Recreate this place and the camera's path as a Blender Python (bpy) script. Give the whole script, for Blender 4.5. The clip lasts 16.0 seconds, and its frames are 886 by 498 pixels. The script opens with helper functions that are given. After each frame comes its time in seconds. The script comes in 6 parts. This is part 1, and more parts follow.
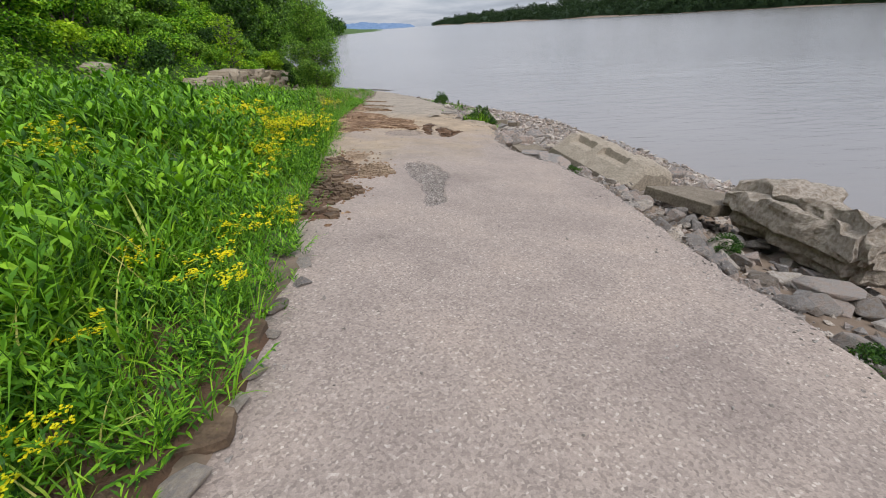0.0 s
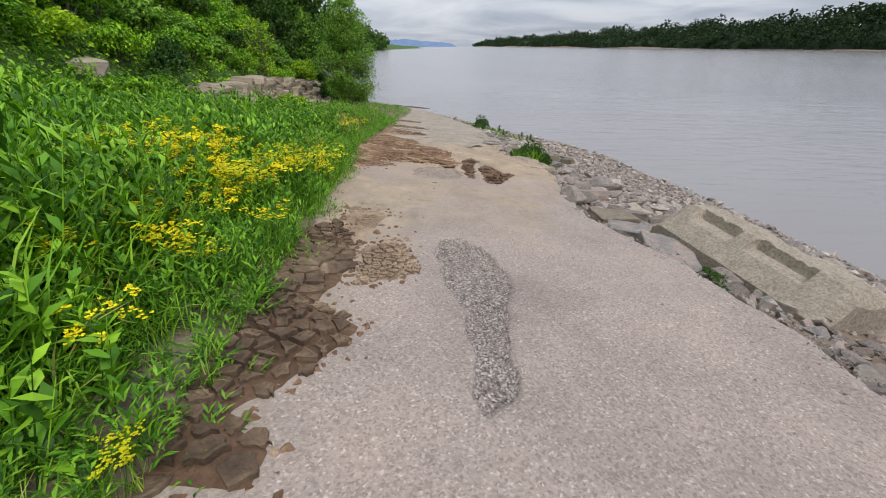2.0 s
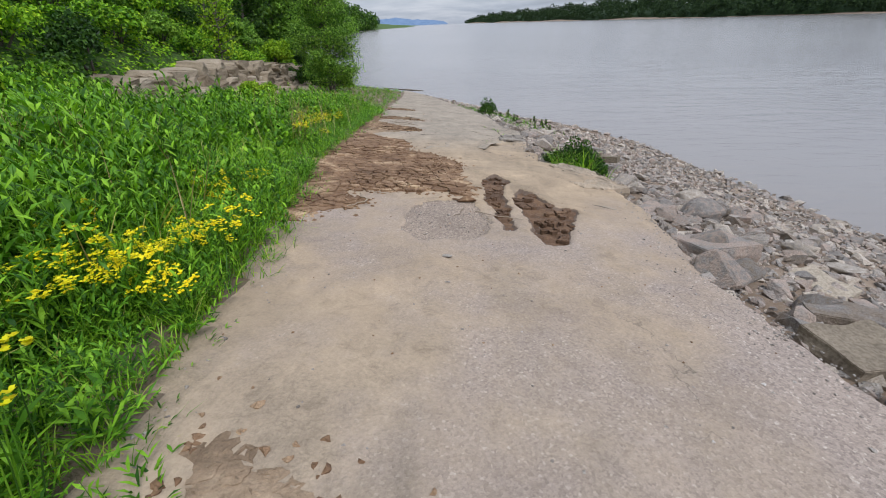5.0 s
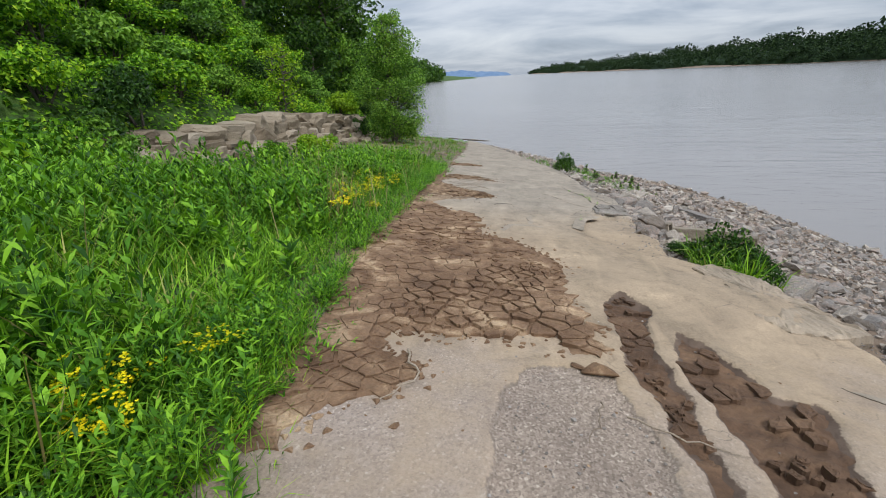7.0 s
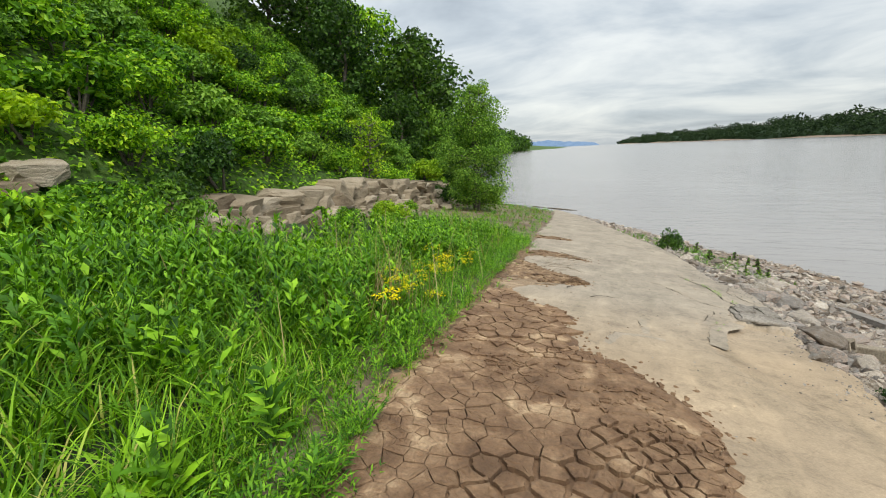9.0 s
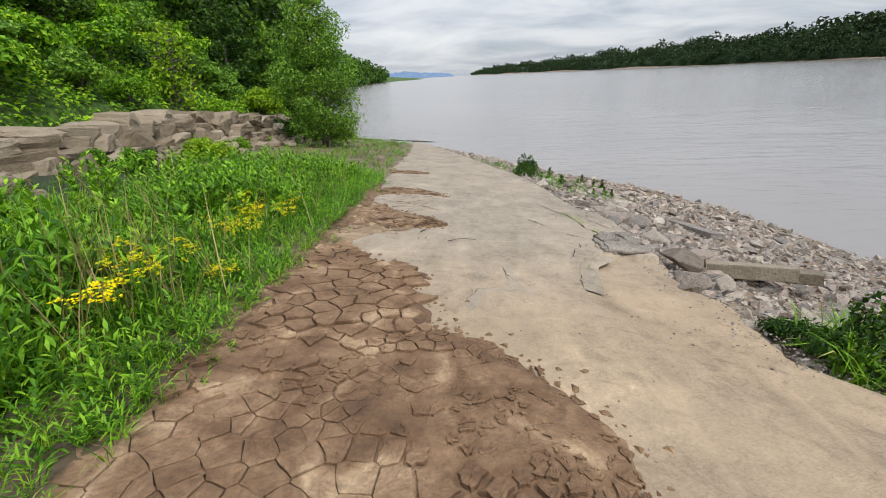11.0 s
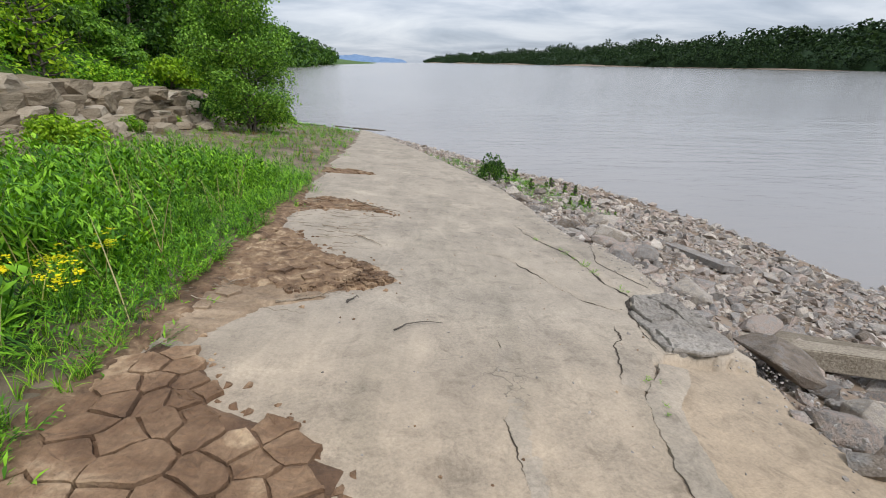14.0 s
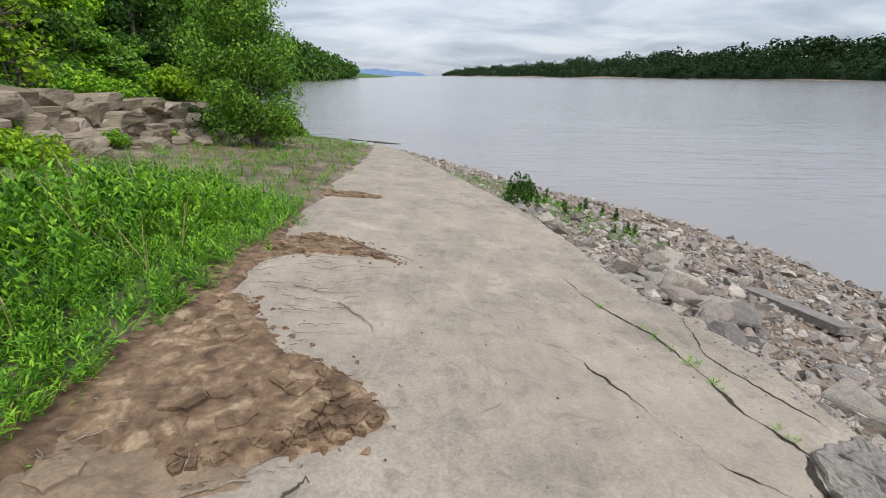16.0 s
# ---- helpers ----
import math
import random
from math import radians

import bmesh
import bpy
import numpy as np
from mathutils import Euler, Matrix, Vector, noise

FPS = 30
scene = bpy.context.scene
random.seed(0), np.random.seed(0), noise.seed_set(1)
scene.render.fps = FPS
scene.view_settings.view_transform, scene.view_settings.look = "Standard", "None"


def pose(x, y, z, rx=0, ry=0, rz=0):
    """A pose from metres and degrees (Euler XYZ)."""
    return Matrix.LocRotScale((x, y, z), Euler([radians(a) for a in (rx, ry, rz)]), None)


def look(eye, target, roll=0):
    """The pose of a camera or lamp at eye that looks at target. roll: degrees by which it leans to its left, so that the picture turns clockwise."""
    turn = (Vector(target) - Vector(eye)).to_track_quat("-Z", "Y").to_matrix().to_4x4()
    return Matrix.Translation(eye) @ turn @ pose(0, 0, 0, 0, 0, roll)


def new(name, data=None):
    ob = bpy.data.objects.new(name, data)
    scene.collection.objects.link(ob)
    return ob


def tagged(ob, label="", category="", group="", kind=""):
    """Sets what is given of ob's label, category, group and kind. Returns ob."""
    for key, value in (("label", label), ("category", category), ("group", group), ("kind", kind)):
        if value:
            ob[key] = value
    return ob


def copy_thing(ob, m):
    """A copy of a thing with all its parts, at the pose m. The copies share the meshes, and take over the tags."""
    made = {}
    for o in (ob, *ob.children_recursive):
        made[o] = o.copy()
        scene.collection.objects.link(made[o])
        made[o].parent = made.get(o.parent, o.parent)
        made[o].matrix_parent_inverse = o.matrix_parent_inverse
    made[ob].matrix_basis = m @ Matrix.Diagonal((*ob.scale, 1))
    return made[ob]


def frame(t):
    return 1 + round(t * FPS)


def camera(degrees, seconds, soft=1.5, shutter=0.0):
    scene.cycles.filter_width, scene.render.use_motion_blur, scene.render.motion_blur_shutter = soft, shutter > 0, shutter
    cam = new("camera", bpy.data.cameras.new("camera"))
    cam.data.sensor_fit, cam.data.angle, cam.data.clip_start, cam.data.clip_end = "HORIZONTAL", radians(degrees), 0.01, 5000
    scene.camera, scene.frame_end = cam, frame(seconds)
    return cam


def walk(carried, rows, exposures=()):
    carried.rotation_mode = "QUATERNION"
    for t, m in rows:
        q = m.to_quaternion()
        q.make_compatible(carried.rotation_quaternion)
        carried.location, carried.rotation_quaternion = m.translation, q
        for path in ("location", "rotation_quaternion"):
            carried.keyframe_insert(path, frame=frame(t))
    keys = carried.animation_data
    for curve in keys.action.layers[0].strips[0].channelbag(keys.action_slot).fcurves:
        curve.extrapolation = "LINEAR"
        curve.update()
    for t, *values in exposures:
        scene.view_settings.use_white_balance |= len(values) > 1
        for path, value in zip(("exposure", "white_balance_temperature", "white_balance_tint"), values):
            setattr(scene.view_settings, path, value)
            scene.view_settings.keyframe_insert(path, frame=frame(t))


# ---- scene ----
cam = camera(90.9, 16.0, soft=1.0)
METRES, EYE, TILT, LEAN, TURN = 18.0, 1.5, -27.25, 3.25, 0.0
ROWS = [
    (0.0, 0.0, 0.0, 0.0, -0.0, 0.0, -0.0),
    (0.5, -0.0031, 0.0389, 0.0172, 2.72, 1.41, -3.4),
    (1.0, -0.0068, 0.078, 0.0346, 0.53, 2.51, -2.67),
    (1.5, -0.0118, 0.1162, 0.0508, 2.81, 2.14, -5.51),
    (2.0, -0.0183, 0.1549, 0.0683, 2.87, 2.02, -5.04),
    (2.5, -0.024, 0.1914, 0.0826, 4.44, 1.36, -5.81),
    (3.0, -0.0307, 0.2268, 0.0985, 4.32, 1.11, -4.97),
    (3.5, -0.0347, 0.2624, 0.1123, 4.53, -0.05, -5.46),
    (4.0, -0.0394, 0.2975, 0.1272, 2.88, 0.03, -3.33),
    (6.5, -0.0666, 0.4655, 0.1913, 4.17, -0.94, -2.02),
    (7.0, -0.0789, 0.4949, 0.2135, 10.08, 4.73, -5.69),
    (7.5, -0.0846, 0.5206, 0.2267, 16.4, 9.86, -7.92),
    (8.0, -0.0918, 0.5426, 0.2366, 19.96, 9.57, -9.41),
    (8.5, -0.0999, 0.5608, 0.2453, 20.16, 10.69, -10.42),
    (9.0, -0.0995, 0.58, 0.2508, 20.0, 11.64, -10.5),
    (9.5, -0.1024, 0.6043, 0.2562, 11.31, 12.93, -9.45),
    (10.0, -0.0975, 0.6277, 0.2611, 8.2, 9.01, -5.61),
    (12.5, -0.1026, 0.7425, 0.3075, -0.89, 4.15, -3.8),
    (13.0, -0.1084, 0.7679, 0.3173, -1.02, 3.84, -4.27),
    (13.5, -0.1058, 0.7904, 0.326, -0.98, 4.04, -2.64),
    (14.0, -0.1071, 0.8135, 0.3335, -2.66, 4.18, -2.85),
    (14.5, -0.1088, 0.8372, 0.344, -3.84, 4.3, -2.37),
    (15.0, -0.1079, 0.862, 0.3533, -1.75, 4.02, -2.64),
    (15.5, -0.1105, 0.8878, 0.3636, -1.9, 4.12, -2.77),
    (16.0, -0.1081, 0.9115, 0.372, -0.48, 5.55, -3.54),
]
walk(cam, [(t, pose(0, 0, EYE, TILT, LEAN, TURN) @ pose(METRES * x, METRES * y, METRES * z, 90 + pitch, roll, yaw)) for t, x, y, z, yaw, pitch, roll in ROWS], [(0.0, 0.10, 6400, 12), (2.5, 0.09, 6400, 12), (4.0, 0.09, 6250, 12), (6.4, 0.09, 6200, 11), (7.0, 0.06, 6250, 9), (7.6, 0.34, 6450, 5), (8.5, 0.36, 6850, 4), (9.5, 0.32, 6900, 7), (10.2, 0.28, 6850, 9), (12.5, 0.28, 6380, 10), (16.0, 0.26, 6350, 10)])

# ---- light: overcast day, soft high sun ----
WATER_Z = -4.65
SUN_EL, SUN_AZ = 55.0, 140.0  # degrees; azimuth clockwise from +y


def node(nt, kind, **sets):
    n = nt.nodes.new(kind)
    for key, value in sets.items():
        if key in n.inputs:
            n.inputs[key].default_value = value
        else:
            setattr(n, key, value)
    return n


def ramp(nt, fac, stops):
    n = nt.nodes.new("ShaderNodeValToRGB")
    els = n.color_ramp.elements
    while len(els) < len(stops):
        els.new(0.5)
    for e, (p, c) in zip(els, stops):
        e.position, e.color = p, (*c, 1.0)
    nt.links.new(fac, n.inputs[0])
    return n.outputs[0]


def mixc(nt, fac, a, b, mode="MIX"):
    n = nt.nodes.new("ShaderNodeMix")
    n.data_type, n.blend_type = "RGBA", mode
    for sock, value in ((n.inputs[0], fac), (n.inputs[6], a), (n.inputs[7], b)):
        if isinstance(value, (int, float)):
            sock.default_value = value
        elif isinstance(value, tuple):
            sock.default_value = (*value, 1.0)
        else:
            nt.links.new(value, sock)
    return n.outputs[2]


def noisetex(nt, vec, scale, detail=4.0, rough=0.55, distort=0.0):
    n = node(nt, "ShaderNodeTexNoise", Scale=scale, Detail=detail, Roughness=rough, Distortion=distort)
    if vec is not None:
        nt.links.new(vec, n.inputs["Vector"])
    return n.outputs[0]


def math_node(nt, op, a, b=0.0):
    n = nt.nodes.new("ShaderNodeMath")
    n.operation = op
    for sock, value in ((n.inputs[0], a), (n.inputs[1], b)):
        if isinstance(value, (int, float)):
            sock.default_value = value
        else:
            nt.links.new(value, sock)
    return n.outputs[0]


def make_world():
    w = bpy.data.worlds.new("overcast_sky")
    scene.world = w
    w.use_nodes = True
    nt = w.node_tree
    bg = nt.nodes["Background"]
    sky = nt.nodes.new("ShaderNodeTexSky")
    sky.sky_type, sky.sun_disc = "NISHITA", False
    sky.sun_elevation, sky.sun_rotation = radians(SUN_EL), radians(SUN_AZ)
    co = nt.nodes.new("ShaderNodeTexCoord").outputs["Generated"]
    sep = nt.nodes.new("ShaderNodeSeparateXYZ")
    nt.links.new(co, sep.inputs[0])
    up = math_node(nt, "MAXIMUM", sep.outputs[2], 0.0)
    flat = nt.nodes.new("ShaderNodeVectorMath")
    flat.operation = "DIVIDE"
    comb = nt.nodes.new("ShaderNodeCombineXYZ")
    h = math_node(nt, "ADD", up, 0.16)
    for k in range(3):
        nt.links.new(h, comb.inputs[k])
    nt.links.new(co, flat.inputs[0])
    nt.links.new(comb.outputs[0], flat.inputs[1])
    squash = node(nt, "ShaderNodeMapping")
    squash.inputs["Scale"].default_value = (0.85, 1.0, 0.0)
    squash.inputs["Rotation"].default_value = (0, 0, radians(20))
    nt.links.new(flat.outputs[0], squash.inputs[0])
    big = noisetex(nt, squash.outputs[0], 0.9, 6.0, 0.55, 0.4)
    cloud = ramp(nt, big, [(0.30, (2.9, 3.3, 4.0)), (0.43, (4.2, 4.65, 5.4)), (0.56, (5.9, 6.2, 6.75)), (0.70, (7.2, 7.4, 7.7))])
    lift = math_node(nt, "ADD", math_node(nt, "MULTIPLY", up, 1.0), 0.95)
    bright = nt.nodes.new("ShaderNodeVectorMath")
    bright.operation = "SCALE"
    nt.links.new(cloud, bright.inputs[0])
    nt.links.new(lift, bright.inputs["Scale"])
    nt.links.new(mixc(nt, 0.88, sky.outputs[0], bright.outputs[0]), bg.inputs["Color"])
    bg.inputs["Strength"].default_value = 0.1


make_world()
sun = new("sun", bpy.data.lights.new("sun", "SUN"))
sun.data.energy, sun.data.angle, sun.data.color = 2.3, radians(22), (1.0, 0.97, 0.94)
sun_dir = Vector((math.sin(radians(SUN_AZ)) * math.cos(radians(SUN_EL)), math.cos(radians(SUN_AZ)) * math.cos(radians(SUN_EL)), math.sin(radians(SUN_EL))))
sun.matrix_world = look(sun_dir * 60, (0, 0, 0))

# ---- materials ----


def material(name, rough=0.85):
    m = bpy.data.materials.new(name)
    m.use_nodes = True
    nt = m.node_tree
    b = nt.nodes["Principled BSDF"]
    b.inputs["Roughness"].default_value = rough
    co = nt.nodes.new("ShaderNodeTexCoord").outputs["Object"]
    return m, nt, b, co


def bump(nt, b, height, strength, distance=0.02):
    n = node(nt, "ShaderNodeBump", Strength=strength, Distance=distance)
    nt.links.new(height, n.inputs["Height"])
    nt.links.new(n.outputs[0], b.inputs["Normal"])


def leaf_material(name, dark, mid, light, odd=None, through_light=0.3, rough=0.5):
    m, nt, b, co = material(name, rough)
    isl = nt.nodes.new("ShaderNodeNewGeometry").outputs["Random Per Island"]
    stops = [(0.0, dark), (0.45, mid), (0.9, light)] + ([(0.97, odd)] if odd else [])
    col = ramp(nt, isl, stops)
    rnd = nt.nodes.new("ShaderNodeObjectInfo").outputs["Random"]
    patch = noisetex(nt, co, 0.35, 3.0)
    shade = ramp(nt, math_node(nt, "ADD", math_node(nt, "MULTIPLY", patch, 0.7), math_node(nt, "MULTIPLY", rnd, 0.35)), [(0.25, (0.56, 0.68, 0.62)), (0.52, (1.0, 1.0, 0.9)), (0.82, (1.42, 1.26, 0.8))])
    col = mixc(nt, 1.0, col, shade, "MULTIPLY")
    nt.links.new(col, b.inputs["Base Color"])
    b.inputs["Specular IOR Level"].default_value = 0.2
    tr = nt.nodes.new("ShaderNodeBsdfTranslucent")
    nt.links.new(mixc(nt, 1.0, col, (1.2, 1.3, 0.45), "MULTIPLY"), tr.inputs["Color"])
    mx = nt.nodes.new("ShaderNodeMixShader")
    mx.inputs[0].default_value = through_light
    nt.links.new(b.outputs[0], mx.inputs[1])
    nt.links.new(tr.outputs[0], mx.inputs[2])
    nt.links.new(mx.outputs[0], nt.nodes["Material Output"].inputs["Surface"])
    return m


def stone_material(name, stops, scale=3.0, rough=0.88, grain=60.0, relief=0.5):
    m, nt, b, co = material(name, rough)
    info = nt.nodes.new("ShaderNodeObjectInfo").outputs["Random"]
    isl = nt.nodes.new("ShaderNodeNewGeometry").outputs["Random Per Island"]
    rnd = math_node(nt, "FRACT", math_node(nt, "ADD", info, isl))
    off = nt.nodes.new("ShaderNodeVectorMath")
    off.operation = "ADD"
    sc = nt.nodes.new("ShaderNodeCombineXYZ")
    nt.links.new(math_node(nt, "MULTIPLY", rnd, 37.0), sc.inputs[0])
    nt.links.new(co, off.inputs[0])
    nt.links.new(sc.outputs[0], off.inputs[1])
    v = off.outputs[0]
    n1 = noisetex(nt, v, scale, 6.0, 0.6)
    f = math_node(nt, "ADD", math_node(nt, "MULTIPLY", rnd, 0.55), math_node(nt, "MULTIPLY", n1, 0.55))
    col = ramp(nt, f, stops)
    speck = ramp(nt, noisetex(nt, v, grain, 3.0), [(0.35, (0.72, 0.70, 0.68)), (0.6, (1.08, 1.08, 1.08))])
    nt.links.new(mixc(nt, 1.0, col, speck, "MULTIPLY"), b.inputs["Base Color"])
    hgt = math_node(nt, "ADD", math_node(nt, "MULTIPLY", noisetex(nt, v, scale * 3, 8.0, 0.65), 1.0), math_node(nt, "MULTIPLY", noisetex(nt, v, grain, 2.0), 0.2))
    bump(nt, b, hgt, relief, 0.05)
    return m


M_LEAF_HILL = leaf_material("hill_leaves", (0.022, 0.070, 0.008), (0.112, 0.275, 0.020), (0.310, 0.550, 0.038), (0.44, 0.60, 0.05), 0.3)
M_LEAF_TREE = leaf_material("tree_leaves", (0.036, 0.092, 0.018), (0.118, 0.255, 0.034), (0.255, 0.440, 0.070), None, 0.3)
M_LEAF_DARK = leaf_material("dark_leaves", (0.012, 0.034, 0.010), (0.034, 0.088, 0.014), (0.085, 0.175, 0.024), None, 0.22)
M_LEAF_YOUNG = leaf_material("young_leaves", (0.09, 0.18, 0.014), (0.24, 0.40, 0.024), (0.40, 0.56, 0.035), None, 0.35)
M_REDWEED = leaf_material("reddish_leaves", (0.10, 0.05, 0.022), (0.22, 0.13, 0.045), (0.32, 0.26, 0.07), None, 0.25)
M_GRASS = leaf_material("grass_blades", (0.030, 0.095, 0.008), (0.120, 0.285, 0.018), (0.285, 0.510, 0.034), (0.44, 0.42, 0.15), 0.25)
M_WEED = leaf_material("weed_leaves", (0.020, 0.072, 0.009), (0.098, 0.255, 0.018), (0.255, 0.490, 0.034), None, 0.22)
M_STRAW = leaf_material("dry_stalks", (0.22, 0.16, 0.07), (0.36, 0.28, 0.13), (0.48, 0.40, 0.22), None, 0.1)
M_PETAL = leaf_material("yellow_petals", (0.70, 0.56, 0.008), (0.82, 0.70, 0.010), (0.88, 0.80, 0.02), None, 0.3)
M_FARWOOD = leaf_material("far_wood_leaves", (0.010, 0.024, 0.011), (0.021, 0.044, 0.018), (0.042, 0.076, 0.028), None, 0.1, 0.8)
M_ROCK = stone_material("riprap_stone", [(0.14, (0.085, 0.072, 0.062)), (0.30, (0.215, 0.172, 0.132)), (0.42, (0.235, 0.222, 0.208)), (0.54, (0.37, 0.292, 0.240)), (0.66, (0.325, 0.300, 0.272)), (0.76, (0.43, 0.368, 0.30)), (0.94, (0.60, 0.56, 0.51))], 5.0, 0.88, 70.0, 0.8)
M_SANDSTONE = stone_material("sandstone", [(0.2, (0.120, 0.085, 0.053)), (0.42, (0.240, 0.192, 0.130)), (0.7, (0.335, 0.278, 0.200)), (0.95, (0.45, 0.392, 0.31))], 3.4, 0.9, 45.0, 1.0)
M_CONCRETE = stone_material("weathered_concrete", [(0.2, (0.125, 0.100, 0.070)), (0.5, (0.245, 0.205, 0.152)), (0.8, (0.37, 0.320, 0.25))], 5.0, 0.92, 40.0, 0.5)
M_CONGLOM = stone_material("aggregate_concrete", [(0.30, (0.055, 0.036, 0.021)), (0.48, (0.150, 0.103, 0.063)), (0.64, (0.27, 0.20, 0.132)), (0.82, (0.52, 0.45, 0.37))], 20.0, 0.95, 22.0, 1.0)
M_PEBBLE = stone_material("pebbles", [(0.1, (0.10, 0.085, 0.072)), (0.45, (0.22, 0.195, 0.172)), (0.75, (0.34, 0.31, 0.28)), (0.97, (0.54, 0.51, 0.47))], 9.0, 0.85, 120.0, 0.2)


def mud_material(name, stops, rough, patch_scale=1.4):
    m, nt, b, co = material(name, rough)
    geo = nt.nodes.new("ShaderNodeNewGeometry")
    pos, isl = geo.outputs["Position"], geo.outputs["Random Per Island"]
    info = nt.nodes.new("ShaderNodeObjectInfo").outputs["Random"]
    rnd = math_node(nt, "FRACT", math_node(nt, "ADD", info, isl))
    wide = noisetex(nt, pos, patch_scale, 7.0, 0.62, 0.5)
    f = math_node(nt, "ADD", math_node(nt, "MULTIPLY", wide, 0.92), math_node(nt, "MULTIPLY", rnd, 0.07))
    col = ramp(nt, f, stops)
    fine = ramp(nt, noisetex(nt, pos, 28.0, 6.0, 0.7), [(0.3, (0.72, 0.70, 0.68)), (0.65, (1.12, 1.1, 1.08))])
    nt.links.new(mixc(nt, 1.0, mixc(nt, 1.0, col, fine, "MULTIPLY"), (1.05, 1.0, 0.87), "MULTIPLY"), b.inputs["Base Color"])
    hgt = math_node(nt, "ADD", noisetex(nt, pos, 9.0, 8.0, 0.65), math_node(nt, "MULTIPLY", noisetex(nt, pos, 60.0, 4.0, 0.7), 0.35))
    bump(nt, b, hgt, 0.9, 0.04)
    return m


M_MUD = mud_material("dried_mud", [(0.30, (0.100, 0.059, 0.036)), (0.43, (0.168, 0.103, 0.065)), (0.55, (0.255, 0.170, 0.114)), (0.68, (0.50, 0.385, 0.28))], 0.92, 2.4)
M_MUDDARK = mud_material("dark_mud", [(0.32, (0.060, 0.040, 0.027)), (0.46, (0.110, 0.076, 0.052)), (0.58, (0.185, 0.135, 0.096)), (0.70, (0.36, 0.285, 0.215))], 0.9, 3.0)
# Damp trench mud; as bed below plates its darkness paints shade into their gaps.
M_DAMP_GAPSHADE = mud_material("damp_mud_gap_shade", [(0.3, (0.062, 0.036, 0.022)), (0.5, (0.122, 0.073, 0.046)), (0.7, (0.215, 0.138, 0.090))], 0.88, 2.5)
M_MUDSILT = mud_material("washed_silt", [(0.32, (0.175, 0.128, 0.094)), (0.5, (0.295, 0.228, 0.174)), (0.66, (0.43, 0.35, 0.28))], 0.95, 2.2)
M_MUDBANK = mud_material("washed_mud_bank", [(0.34, (0.085, 0.053, 0.033)), (0.45, (0.155, 0.100, 0.065)), (0.55, (0.225, 0.155, 0.104)), (0.66, (0.40, 0.31, 0.225))], 0.95, 7.0)
# Near-black, so the flat crack strips carry the shade of an open gap.
M_CRACK = mud_material("crack_soil_shade", [(0.3, (0.026, 0.020, 0.015)), (0.7, (0.070, 0.052, 0.038))], 0.95)
M_DARKROCK = stone_material("dark_road_crust", [(0.15, (0.150, 0.134, 0.116)), (0.4, (0.225, 0.202, 0.175)), (0.8, (0.33, 0.300, 0.262))], 7.0, 0.92, 45.0, 0.3)
M_BARK = stone_material("bark", [(0.2, (0.06, 0.05, 0.04)), (0.8, (0.17, 0.145, 0.12))], 9.0, 0.95, 40.0, 0.8)
M_DRIFT = stone_material("bleached_wood", [(0.2, (0.16, 0.12, 0.08)), (0.8, (0.40, 0.33, 0.25))], 9.0, 0.9, 60.0, 0.5)


def ground_material():
    m, nt, b, co = material("earth", 0.95)
    f = noisetex(nt, co, 0.8, 8.0, 0.6)
    col = ramp(nt, f, [(0.3, (0.10, 0.068, 0.044)), (0.5, (0.20, 0.145, 0.10)), (0.7, (0.31, 0.245, 0.185))])
    # Near-black green deepens the shade between verge plants in the soil's own colour.
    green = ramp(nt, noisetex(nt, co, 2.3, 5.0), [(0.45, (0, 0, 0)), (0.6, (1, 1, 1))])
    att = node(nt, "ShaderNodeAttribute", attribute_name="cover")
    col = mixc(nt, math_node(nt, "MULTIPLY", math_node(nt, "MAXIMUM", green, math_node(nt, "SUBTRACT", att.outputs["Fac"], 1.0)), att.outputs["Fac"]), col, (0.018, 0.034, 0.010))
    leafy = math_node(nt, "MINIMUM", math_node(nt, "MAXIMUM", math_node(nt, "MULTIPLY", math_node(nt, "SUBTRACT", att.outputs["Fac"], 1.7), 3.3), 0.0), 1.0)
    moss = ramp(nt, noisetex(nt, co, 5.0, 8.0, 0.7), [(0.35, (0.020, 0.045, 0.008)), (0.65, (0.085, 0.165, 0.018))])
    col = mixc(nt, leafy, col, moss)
    nt.links.new(col, b.inputs["Base Color"])
    bump(nt, b, noisetex(nt, co, 14.0, 8.0, 0.65), 0.7, 0.06)
    return m


